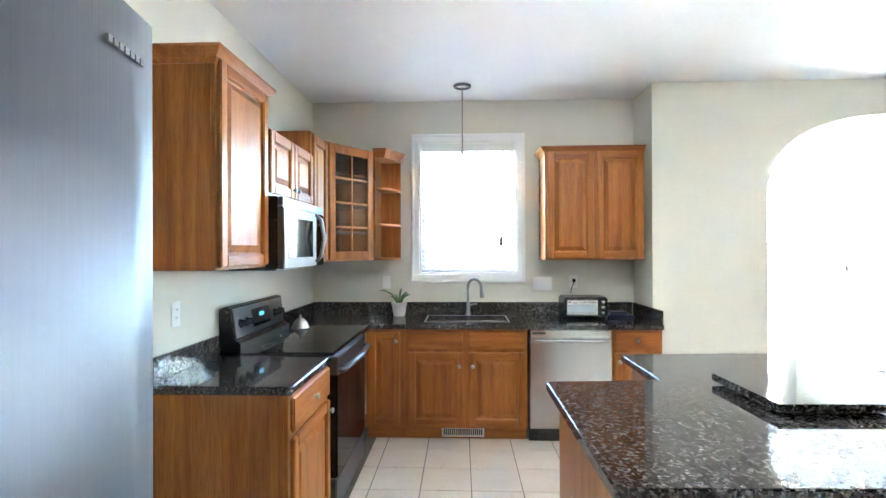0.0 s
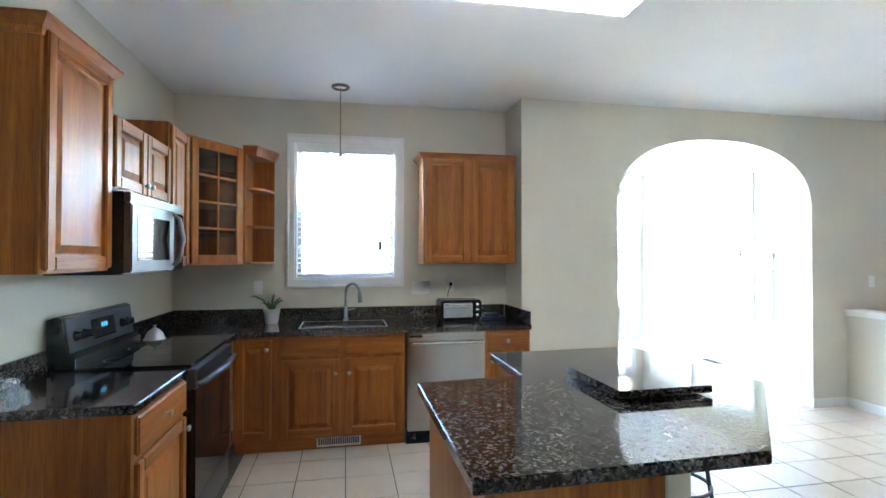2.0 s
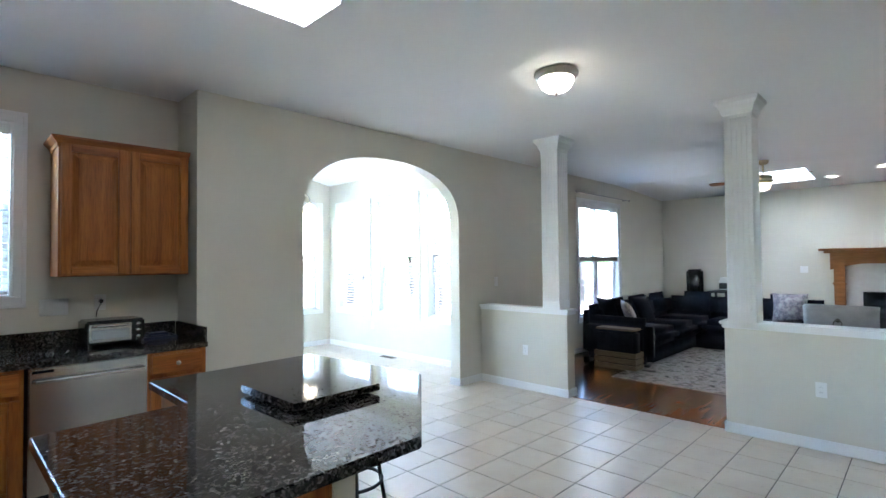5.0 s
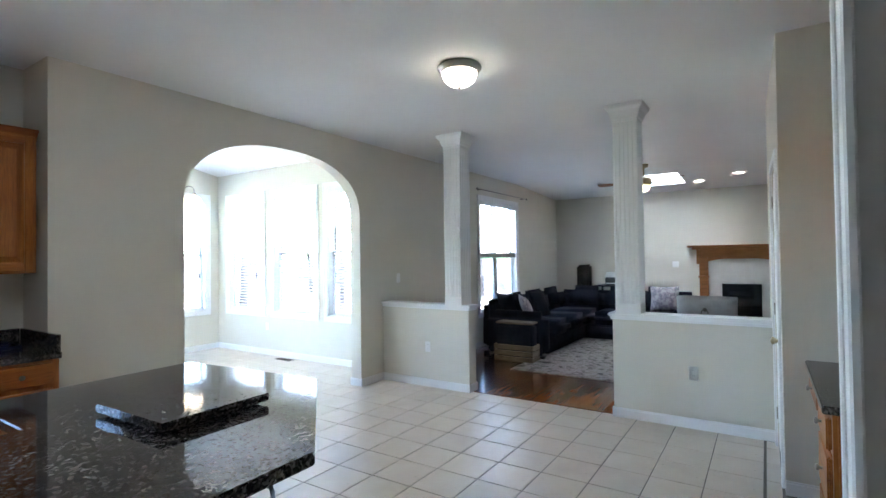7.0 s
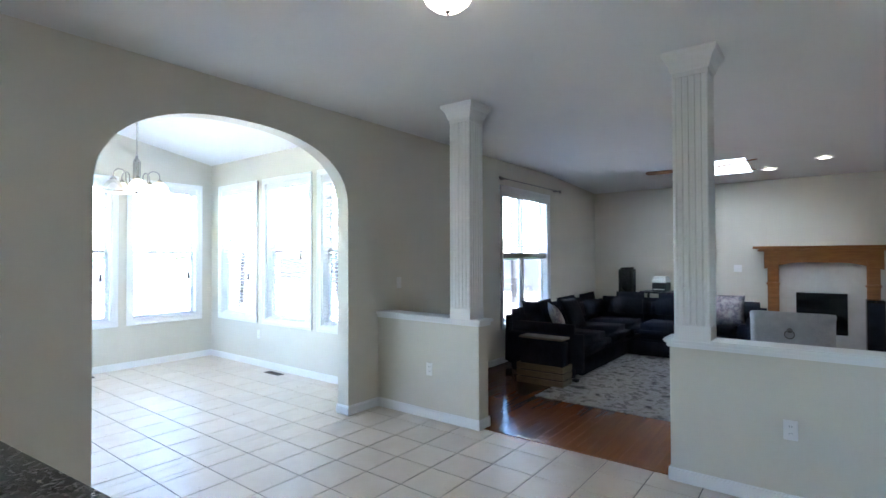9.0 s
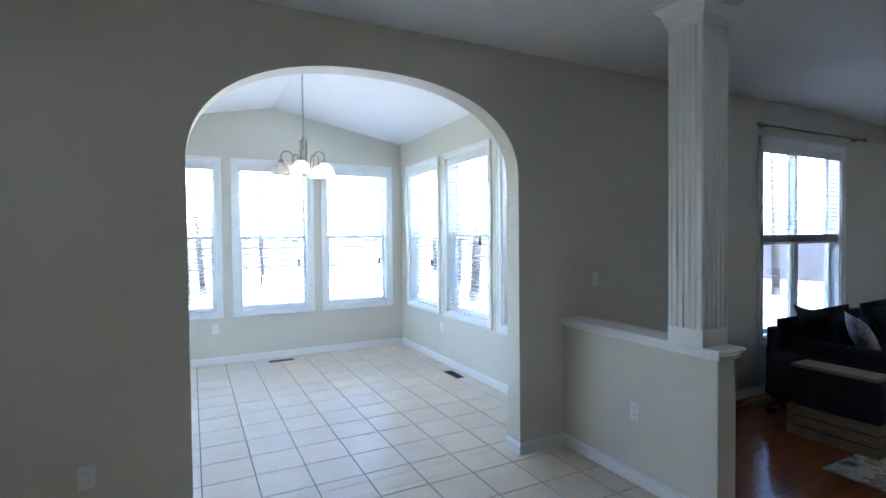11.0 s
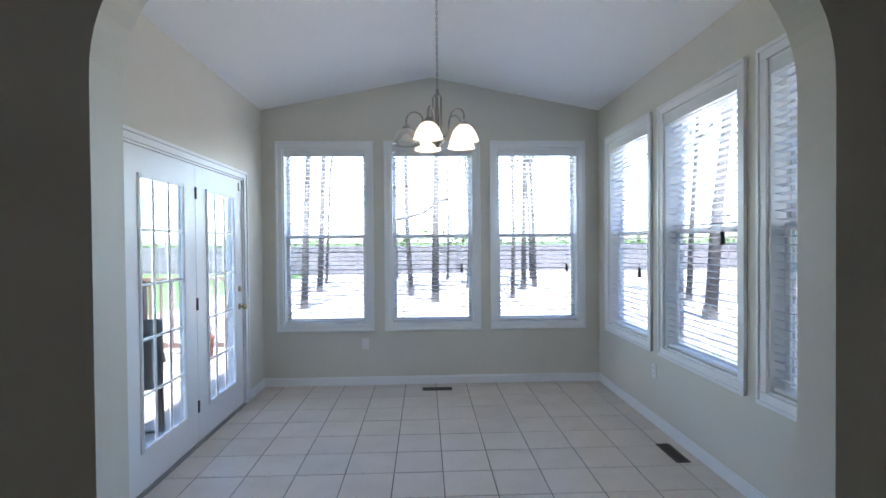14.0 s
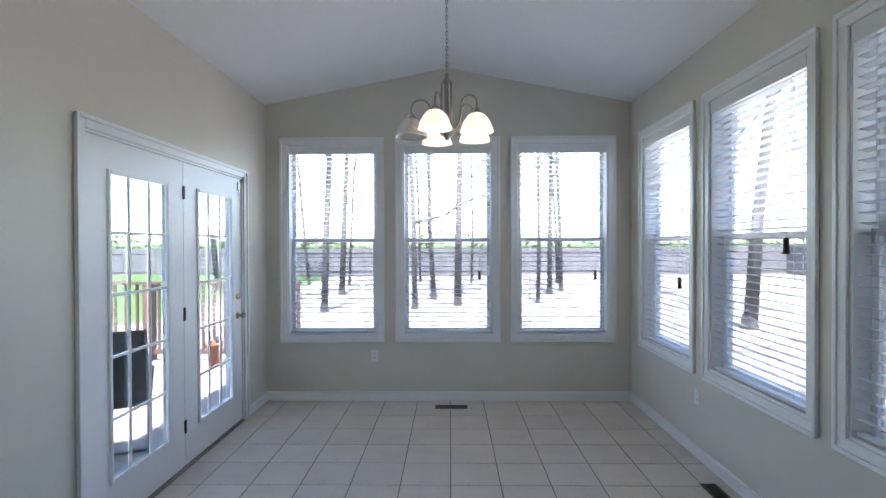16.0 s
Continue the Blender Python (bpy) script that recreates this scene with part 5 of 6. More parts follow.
MANTEL = fleck("mantel_oak", [(0.3, (0.24, 0.09, 0.025)), (0.7, (0.36, 0.15, 0.045))], 5, 0.4, 6, 0.0, (1, 1, 8))


def hardwood():
    m = mat("hardwood_plank", (0.24, 0.09, 0.03), 0.16)
    v = coords(m, (0.5, 9, 9))
    g = node(m, "ShaderNodeNewGeometry")
    a = ramp(m, noisy(m, v, 4, 3, 0.5, 0.4), [(0.25, (0.19, 0.066, 0.021)), (0.75, (0.25, 0.091, 0.029))])
    s = ramp(m, g.outputs["Random Per Island"], [(0.0, grey(0.86)), (1.0, grey(1.04))])
    mix = node(m, "ShaderNodeMix")
    mix.data_type, mix.blend_type = "RGBA", "MULTIPLY"
    mix.inputs["Factor"].default_value = 1.0
    link(m, a, mix.inputs["A"])
    link(m, s, mix.inputs["B"])
    link(m, mix.outputs["Result"], bsdf(m).inputs["Base Color"])
    return m


def wood_floor():
    rng = random.Random(7)
    b = BM()
    x0, x1 = HX + 0.09, LX
    y = -2.6
    while y < AY:
        x = x0 - rng.uniform(0, 1.2)
        while x < x1:
            n = x + rng.uniform(0.7, 1.5)
            a, c = max(x, x0), min(n, x1)
            if c - a > 0.02:
                e = 0.0008
                ys = min(y + 0.083, AY)
                q = [b.verts.new(p) for p in ((a + e, y + e, 0.0), (c - e, y + e, 0.0), (c - e, ys - e, 0.0), (a + e, ys - e, 0.0))]
                r = [b.verts.new(p) for p in ((a, y, -0.003), (c, y, -0.003), (c, ys, -0.003), (a, ys, -0.003))]
                b.faces.new(q)
                for k in range(4):
                    b.faces.new((r[k], r[(k + 1) % 4], q[(k + 1) % 4], q[k]))
            x = n
        y += 0.083
    f = solid("floor_living", box(BM(), HX + 0.062, LX, -2.6, AY, -0.25, -0.0035), SLOT, "polished red-brown hardwood floor", "floor")
    p = part("floor_planks", b, hardwood(), f)
    p["kind"] = "stuff"
    solid("trim_threshold", box(BM(), HX + 0.056, HX + 0.092, HE2 + 0.015, HE1 - 0.015, -0.002, 0.006, 0.002, 1), hardwood(), "thin wooden threshold strip", "threshold")


wood_floor()


def soft(bm, x0, x1, y0, y1, z0, z1, r=0.06, puff=0.02):
    """An upholstered block: rounded edges and a slightly swollen middle."""
    box(bm, x0, x1, y0, y1, z0, z1, r, 4)
    for f in bm.faces:
        f.smooth = True
    cx, cy, cz = (x0 + x1) / 2, (y0 + y1) / 2, (z0 + z1) / 2
    for v in bm.verts:
        n = noise.noise(v.co * 3.0) * 0.012
        v.co.z += n + (puff if v.co.z > cz else 0) * (1 - min(1, abs(v.co.x - cx) / max(0.01, (x1 - x0) / 2)) ** 2)
        v.co.y += n * 0.6
    return bm


def pillow(loc, rx, rz, s, material, label):
    t = thing("throw_pillow", loc, label, "pillow", "sofa pillows")
    t.matrix_world = pose(*loc, rx, 0, rz)
    b = BM()
    n = 8
    for side in (1, -1):
        g = [[b.verts.new(((i / n - 0.5) * s * (1 - 0.08 * math.sin(math.pi * j / n)), side * 0.075 * (math.sin(math.pi * i / n) * math.sin(math.pi * j / n)) ** 0.55, (j / n - 0.5) * s * (1 - 0.08 * math.sin(math.pi * i / n)))) for i in range(n + 1)] for j in range(n + 1)]
        for j in range(n):
            for i in range(n):
                f = (g[j][i], g[j][i + 1], g[j + 1][i + 1], g[j + 1][i])
                b.faces.new(f if side < 0 else f[::-1]).smooth = True
    bmesh.ops.remove_doubles(b, verts=b.verts, dist=0.0005)
    part("cushion", b, material, t)


def sofa():
    t = thing("sectional_sofa", (7.48, 3.17, 0), "large dark charcoal fabric sectional sofa", "sofa")
    L, D = 3.02, 1.03         # length along the window wall, depth
    ex0, ey0 = 1.95, -1.6     # the other wing
    part("base", soft(BM(), 0.26, L, 0.04, D - 0.04, 0.04, 0.27, 0.03, 0), FABRIC, t)
    part("base", soft(BM(), ex0, L, ey0 + 0.22, 0.04, 0.04, 0.27, 0.03, 0), FABRIC, t)
    part("arm", soft(BM(), 0.0, 0.29, 0.0, D, 0.03, 0.63, 0.11, 0.03), FABRIC, t)
    part("arm", soft(BM(), ex0, L, ey0, ey0 + 0.27, 0.03, 0.63, 0.11, 0.03), FABRIC, t)
    part("back", soft(BM(), 0.05, L, D - 0.2, D, 0.05, 0.80, 0.08, 0), FABRIC, t)
    part("back", soft(BM(), L - 0.2, L, ey0, D - 0.2, 0.05, 0.80, 0.08, 0), FABRIC, t)
    for k in range(2):
        x = 0.29 + k * 0.83
        part("seat_cushion", soft(BM(), x, x + 0.82, -0.03, D - 0.26, 0.26, 0.47, 0.08, 0.04), FABRIC, t)
        part("back_cushion", soft(BM(), -0.425, 0.425, -0.13, 0.13, 0.0, 0.43, 0.12, 0.04), FABRIC, t, at=pose(x + 0.41, D - 0.29, 0.43, -10))
    part("seat_cushion", soft(BM(), ex0, L - 0.26, -0.03, D - 0.26, 0.26, 0.47, 0.08, 0.04), FABRIC, t)
    part("corner_cushion", soft(BM(), -0.42, 0.42, -0.13, 0.13, 0.0, 0.43, 0.12, 0.04), FABRIC, t, at=pose(ex0 + 0.41, D - 0.29, 0.43, -10))
    for k in range(2):
        y = ey0 + 0.27 + k * 0.65
        part("seat_cushion", soft(BM(), ex0 - 0.02, L - 0.26, y, y + 0.64, 0.26, 0.47, 0.08, 0.04), FABRIC, t)
    for k in range(3):
        y = ey0 + 0.54 + k * 0.66
        part("back_cushion", soft(BM(), -0.34, 0.34, -0.13, 0.13, 0.0, 0.44, 0.12, 0.04), FABRIC, t, at=pose(L - 0.29, y, 0.43, -10, 0, -90))
    for x, y in ((0.06, 0.06), (0.06, D - 0.08), (L - 0.1, D - 0.08), (L - 0.1, ey0 + 0.06), (ex0 + 0.06, ey0 + 0.06)):
        part("foot", box(BM(), x - 0.03, x + 0.03, y - 0.03, y + 0.03, 0.0, 0.045), SLOT, t)
    pillow((7.98, 3.66, 0.68), -26, 34, 0.42, FLORAL, "pale floral throw pillow leaning on the sofa")
    pillow((7.82, 3.90, 0.70), -20, 60, 0.44, FABRIC, "dark throw pillow beside the sofa arm")
    pillow((8.62, 3.70, 0.68), -24, -6, 0.46, FABRIC, "dark blue throw pillow on the sofa")
    pillow((9.98, 2.02, 0.70), -20, -84, 0.46, FLORAL, "pale floral throw pillow against the sofa's back")


sofa()
b = box(BM(), 6.75, 9.6, 0.9, 3.36, 0.0006, 0.013, 0.004, 1)
solid("area_rug", b, RUG, "pale grey and charcoal patterned area rug", "rug", kind="thing")


def crate():
    t = thing("wooden_crate", (7.19, 3.235, 0), "slatted wooden crate beside the sofa arm", "crate")
    OLD = fleck("weathered_pine", [(0.3, (0.13, 0.095, 0.06)), (0.7, (0.22, 0.165, 0.11))], 8, 0.8, 7, 0.2, (1, 1, 6))
    w, d, h = 0.26, 0.58, 0.24
    for k in range(3):
        z = 0.004 + k * 0.08
        part("slat", box(BM(), 0, 0.014, 0, d, z, z + 0.07, 0.003, 1), OLD, t)
        part("slat", box(BM(), w - 0.014, w, 0, d, z, z + 0.07, 0.003, 1), OLD, t)
        part("slat", box(BM(), 0.014, w - 0.014, 0, 0.014, z, z + 0.07, 0.003, 1), OLD, t)
        part("slat", box(BM(), 0.014, w - 0.014, d - 0.014, d, z, z + 0.07, 0.003, 1), OLD, t)
    part("bottom", box(BM(), 0.014, w - 0.014, 0.014, d - 0.014, 0.002, 0.014), OLD, t)
    s = thing("dark_basket", (7.205, 3.25, 0.0145), "dark lidded storage basket standing in the crate", "basket")
    part("body", soft(BM(), 0.006, 0.222, 0.006, 0.54, 0.0, 0.5, 0.03, 0), FABRIC, s)
    part("lid", box(BM(), 0.0, 0.228, 0.0, 0.546, 0.505, 0.53, 0.008), OLD, s, "weathered wooden lid board")


crate()


def fireplace():
    t = thing("fireplace", (LX, 0.957, 0), "oak fireplace mantel with a dark firebox", "fireplace", rz=-90)
    # local x runs south, -y into the room
    SUR = fleck("pale_stone", [(0.3, (0.56, 0.53, 0.48)), (0.7, (0.64, 0.61, 0.56))], 5, 0.5, 6, 0.1)
    part("surround", box(BM(), -0.56, 0.56, -0.03, -0.001, 0.0, 1.42), SUR, t, "pale stone surround")
    part("shelf", box(BM(), -0.86, 0.86, -0.24, -0.001, 1.575, 1.615, 0.006), MANTEL, t)
    part("shelf_moulding", box(BM(), -0.80, 0.80, -0.18, -0.001, 1.535, 1.575, 0.012), MANTEL, t)
    for s in (-1, 1):
        part("leg", box(BM(), s * 0.60 - 0.075, s * 0.60 + 0.075, -0.11, -0.001, 0.0, 1.40, 0.006), MANTEL, t)
        part("corbel", box(BM(), s * 0.60 - 0.09, s * 0.60 + 0.09, -0.15, -0.001, 1.0, 1.05, 0.012), MANTEL, t)
        part("plinth", box(BM(), s * 0.60 - 0.09, s * 0.60 + 0.09, -0.13, -0.001, 0.0, 0.16, 0.008), MANTEL, t)
    n = 16
    low = [(-0.72 + 1.44 * k / n, 1.26 + 0.10 * math.sin(math.pi * k / n) ** 1.0 + 0.02 * math.sin(2 * math.pi * k / n) ** 2) for k in range(n + 1)]
    part("frieze", prism(BM(), low + [(0.72, 1.535), (-0.72, 1.535)], -0.10, -0.031, "y"), MANTEL, t, "oak frieze with an arched lower edge")
    part("firebox", box(BM(), -0.31, 0.31, -0.045, -0.031, 0.28, 0.90, 0.004), BLACKGLASS, t, "black glass firebox door")
    part("hearth", box(BM(), -0.75, 0.75, -0.45, -0.001, 0.0005, 0.05, 0.004), SUR, t)


fireplace()


def fan():
    t = thing("ceiling_fan", (8.75, 2.08, CE), "five-blade ceiling fan with a lit glass bowl", "ceiling fan")
    part("canopy", lathe(BM(), [(0.0, -0.0005), (0.07, -0.0005), (0.065, -0.04), (0.02, -0.06), (0.0, -0.06)], seg=24), BRASS, t)
    part("downrod", tube(BM(), [(0, 0, -0.05), (0, 0, -0.2)], 0.012, 10), BRASS, t)
    part("motor", lathe(BM(), [(0.0, -0.19), (0.06, -0.195), (0.11, -0.22), (0.115, -0.29), (0.08, -0.32), (0.0, -0.325)], seg=28), BRASS, t)
    for k in range(5):
        a = 20 + 72 * k
        part("blade", prism(BM(), [(0.16, -0.05), (0.62, -0.07), (0.655, -0.04), (0.655, 0.04), (0.62, 0.07), (0.16, 0.05)], -0.275, -0.267), MANTEL, t, "oak fan blade", pose(0, 0, 0, 0, 0, a) @ pose(0, 0, 0, 8))
        part("blade_iron", box(BM(), 0.09, 0.2, -0.02, 0.02, -0.282, -0.276), BRASS, t, "", pose(0, 0, 0, 0, 0, a))
    part("bowl", lathe(BM(), [(0.085, -0.325), (0.09, -0.345), (0.07, -0.39), (0.03, -0.41), (0.0, -0.412)], seg=24), SHADE, t, "lit amber glass bowl")


fan()
for x, y in ((10.63, 1.53), (10.2, 0.9)):
    z = CE - (x - 9.45) * 0.055
    t = thing("recessed_light", (x, y, z), "lit round recessed ceiling light with white trim", "ceiling light", "recessed lights")
    part("trim_ring", lathe(BM(), [(0.105, -0.001), (0.105, -0.008), (0.075, -0.012), (0.073, -0.004)], seg=28), TRIM, t)
    part("lamp", lathe(BM(), [(0.074, -0.006), (0.0, -0.0065)], seg=28), BULB, t, "lit lamp face")


def curtain_rod():
    t = thing("curtain_rod", (7.8, AY - 0.07, 2.54), "thin dark curtain rod over the twin window", "curtain rod")
    part("rod", tube(BM(), [(0, 0, 0), (1.92, 0, 0)], 0.008, 10), NICKEL, t)
    for x in (0, 1.92):
        part("finial", lathe(BM(), [(0.0, -0.02), (0.014, -0.015), (0.018, 0.0), (0.014, 0.015), (0.0, 0.02)], (x, 0, 0), 12), NICKEL, t)
    for x in (0.12, 1.8):
        part("bracket", box(BM(), x - 0.008, x + 0.008, 0.0, 0.0695, -0.012, 0.006), NICKEL, t)


curtain_rod()


def office_chair():
    t = thing("office_chair", (11.12, 3.72, 0), "black high-back office chair behind the sofa", "chair", rz=-70)
    part("seat", soft(BM(), -0.24, 0.24, -0.24, 0.24, 0.44, 0.52, 0.035, 0.01), BLACK, t)
    part("backrest", soft(BM(), -0.15, 0.15, 0.2, 0.28, 0.6, 1.26, 0.035, 0), BLACK, t)
    part("post", tube(BM(), [(0, 0, 0.06), (0, 0, 0.45)], 0.025, 12), IRON, t)
    for k in range(5):
        a = radians(72 * k)
        part("base_leg", tube(BM(), [(0, 0, 0.08), (0.24 * math.cos(a), 0.24 * math.sin(a), 0.05)], [0.025, 0.015], 8), IRON, t)
        part("caster", lathe(BM(), [(0.0, 0.0), (0.024, 0.004), (0.027, 0.025), (0.02, 0.045), (0.0, 0.05)], (0.25 * math.cos(a), 0.25 * math.sin(a), 0), 10), BLACK, t)


office_chair()


def armchair():
    t = thing("armchair", (7.72, 1.15, 0.0135), "light grey armchair with a ring pull on its curved back", "armchair", rz=86)
    # local -y faces east
    part("base", soft(BM(), -0.29, 0.29, -0.34, 0.3, 0.16, 0.36, 0.04, 0), GREYFAB, t)
    part("seat_cushion", soft(BM(), -0.25, 0.25, -0.36, 0.2, 0.35, 0.5, 0.05, 0.02), GREYFAB, t)
    b = BM()
    n = 14
    outer, inner = [], []
    for k in range(n + 1):
        a = -1 + 2 * k / n
        outer.append((0.31 * a, 0.36 - 0.10 * a * a, 0.2, 0.95 - 0.012 * a ** 4))
        inner.append((0.265 * a, 0.27 - 0.10 * a * a, 0.2, 0.95 - 0.012 * a ** 4))
    rows = [[b.verts.new((x, y, z0)) for x, y, z0, z1 in outer], [b.verts.new((x * 1.02, y + 0.015, z1 - 0.05)) for x, y, z0, z1 in outer],
            [b.verts.new((x * 1.04, y + 0.012, z1 - 0.012)) for x, y, z0, z1 in outer], [b.verts.new((x * 1.01, y - 0.03, z1 + 0.006)) for x, y, z0, z1 in outer],
            [b.verts.new((x, y, z1 - 0.015)) for x, y, z0, z1 in inner], [b.verts.new((x, y, z0)) for x, y, z0, z1 in inner]]
    for p, q in zip(rows, rows[1:] + rows[:1]):
        for k in range(n):
            b.faces.new((p[k], p[k + 1], q[k + 1], q[k])).smooth = True
    for k in (0, n):
        b.faces.new([r[k] for r in rows])
    bmesh.ops.recalc_face_normals(b, faces=b.faces)
    back = part("backrest", b, GREYFAB, t)
    part("ring_plate", lathe(BM(), [(0.0, 0.012), (0.018, 0.01), (0.022, 0.0)], seg=16), DARKNICKEL, back, "dark metal rosette", pose(0, 0.375, 0.80, -90))
    part("ring_pull", tube(BM(), arc((0, 0.392, 0.765), 0.036, 0, 360, 20, "xz"), 0.005, 8, False), DARKNICKEL, back, "dark metal ring")
    for s in (-1, 1):
        part("arm", soft(BM(), s * 0.265 - 0.045, s * 0.265 + 0.045, -0.3, 0.2, 0.3, 0.64, 0.04, 0), GREYFAB, t)
        for y in (-0.28, 0.24):
            part("leg", tube(BM(), [(s * 0.24, y, 0.17), (s * 0.25, y * 1.05, 0.0)], [0.022, 0.014], 10), SLOT, t)


armchair()


def printer_corner():
    t = thing("side_table", (10.98, 3.12, 0), "small dark wooden table behind the sofa", "table")
    part("tabletop", box(BM(), -0.22, 0.26, -0.3, 0.3, 0.84, 0.87, 0.006), IRON, t)
    for x in (-0.19, 0.23):
        for y in (-0.27, 0.27):
            part("leg", box(BM(), x - 0.018, x + 0.018, y - 0.018, y + 0.018, 0.0, 0.839, 0.003, 1), IRON, t)
    p = thing("printer", (10.98, 3.12, 0.87), "grey and white desktop printer on the side table", "printer")
    part("body", box(BM(), -0.16, 0.18, -0.11, 0.11, 0.0005, 0.15, 0.012, 3), IRON, p)
    part("lid", box(BM(), -0.165, 0.18, -0.115, 0.115, 0.151, 0.20, 0.012, 3), PLATE, p, "pale plastic scanner lid")
    part("paper_tray", box(BM(), -0.2, -0.161, -0.09, 0.09, 0.03, 0.045, 0.004), PLATE, p)
    part("paper_stack", box(BM(), -0.12, 0.13, -0.1, 0.1, 0.201, 0.25, 0.004), PLATE, p, "sheets of white paper")
    v = thing("floor_speaker", (11.28, 0.35, 0), "tall black floor speaker beside the fireplace", "speaker")
    part("cabinet", box(BM(), -0.14, 0.14, -0.1, 0.1, 0.03, 0.84, 0.008), BLACK, v)
    part("grille", box(BM(), -0.152, -0.1405, -0.085, 0.085, 0.1, 0.8, 0.005), FABRIC, v, "black cloth grille")
    part("plinth", box(BM(), -0.16, 0.16, -0.12, 0.12, 0.0, 0.0295, 0.004), BLACK, v)


printer_corner()


# ---------- outdoors ----------
def ground_material():
    m = mat("yard_ground", (0.3, 0.25, 0.18), 0.95)
    v = coords(m)
    litter = ramp(m, noisy(m, v, 1.4, 9, 0.68), [(0.36, (0.10, 0.08, 0.065)), (0.47, (0.33, 0.29, 0.245)), (0.7, (0.48, 0.44, 0.39))])
    lawn = ramp(m, noisy(m, v, 3.0, 8), [(0.3, (0.05, 0.10, 0.02)), (0.7, (0.11, 0.19, 0.045))])
    sep = node(m, "ShaderNodeSeparateXYZ")
    link(m, v, sep.inputs[0])
    wob = node(m, "ShaderNodeMath")
    wob.operation = "MULTIPLY_ADD"
    wob.inputs[1].default_value = 5.0
    link(m, noisy(m, v, 0.25, 4), wob.inputs[0])
    link(m, sep.outputs["X"], wob.inputs[2])
    far = node(m, "ShaderNodeMath")
    far.operation = "GREATER_THAN"
    far.inputs[1].default_value = 38.0
    link(m, sep.outputs["Y"], far.inputs[0])
    west = node(m, "ShaderNodeMapRange")
    west.inputs["From Min"].default_value, west.inputs["From Max"].default_value = -0.6, -1.6
    link(m, wob.outputs[0], west.inputs["Value"])
    most = node(m, "ShaderNodeMath")
    most.operation = "MAXIMUM"
    link(m, west.outputs["Result"], most.inputs[0])
    link(m, far.outputs[0], most.inputs[1])
    mix = node(m, "ShaderNodeMix")
    mix.data_type = "RGBA"
    link(m, most.outputs[0], mix.inputs["Factor"])
    link(m, litter, mix.inputs["A"])
    link(m, lawn, mix.inputs["B"])
    link(m, mix.outputs["Result"], bsdf(m).inputs["Base Color"])
    bump(m, noisy(m, v, 9, 6), 0.6, 0.05)
    return m


def ground():
    b = BM()
    xs = [-1500, -300, -80] + [-40 + 4 * i for i in range(26)] + [100, 300, 1500]
    ys = [-1500, -300, -60] + [-20 + 4 * i for i in range(20)] + [100, 300, 1500]
    g = []
    for y in ys:
        row = []
        for x in xs:
            near = -2 < x < 12.5 and -4 < y < 11
            z = -0.55 if near or abs(x) > 70 or abs(y) > 70 else -0.55 + 0.22 * noise.noise(Vector((x * 0.09, y * 0.09, 0.3)))
            row.append(b.verts.new((x, y, z)))
        g.append(row)
    for r, s in zip(g, g[1:]):
        for k in range(len(xs) - 1):
            b.faces.new((r[k], r[k + 1], s[k + 1], s[k])).smooth = True
    solid("ground", b, ground_material(), "yard of pale dry leaf litter and green lawn", "ground")


ground()
b = box(BM(), WX - 0.15, 2.1, -1.75, NY + 0.15, -0.9, -0.26)
box(b, 2.1, NX1 + 0.15, AY, NNY + 0.15, -0.9, -0.26)
box(b, 2.1, LX + 0.15, -2.72, AY + 0.14, -0.9, -0.26)
solid("wall_foundation", b, fleck("concrete", [(0.3, (0.28, 0.27, 0.25)), (0.7, (0.36, 0.35, 0.33))], 3, 0.9), "grey concrete foundation under the house", "foundation")
FENCEWOOD = fleck("fence_wood", [(0.3, (0.12, 0.113, 0.118)), (0.7, (0.20, 0.19, 0.198))], 2, 0.9, 7, 0.2, (3, 3, 0.4))


def fence(name, x0, y0, x1, y1, label):
    rng = random.Random(int(x0 * 7 + y0))
    L = math.hypot(x1 - x0, y1 - y0)
    t = thing(name, (x0, y0, -0.6), label, "fence", "yard fences", math.degrees(math.atan2(y1 - y0, x1 - x0)))
    b = BM()
    x = 0
    while x < L:
        h = 1.9 + rng.uniform(-0.02, 0.02)
        lo = [b.verts.new(p) for p in ((x, 0, 0), (x + 0.137, 0, 0), (x + 0.137, 0.02, 0), (x, 0.02, 0))]
        hi = [b.verts.new((v.co.x, v.co.y, h)) for v in lo]
        b.faces.new(hi)
        for k in range(4):
            b.faces.new((lo[k], lo[(k + 1) % 4], hi[(k + 1) % 4], hi[k]))
        x += 0.143
    p = part("boards", b, FENCEWOOD, t)
    p["kind"] = "stuff"
    for z in (0.35, 1.55):
        part("rail", box(BM(), 0, L, -0.04, -0.001, z, z + 0.09), FENCEWOOD, t)


fence("yard_fence", -32, 36, 34, 36, "long weathered grey board fence behind the trees")
fence("yard_fence", 26, -14, 26, 36, "weathered grey board fence along the side yard")
fence("yard_fence", -28, -10, -28, 36, "weathered grey board fence beyond the lawn")

BARK = fleck("bark", [(0.3, (0.028, 0.026, 0.025)), (0.7, (0.075, 0.071, 0.068))], 6, 0.95, 8, 0.6, (1, 1, 0.25))


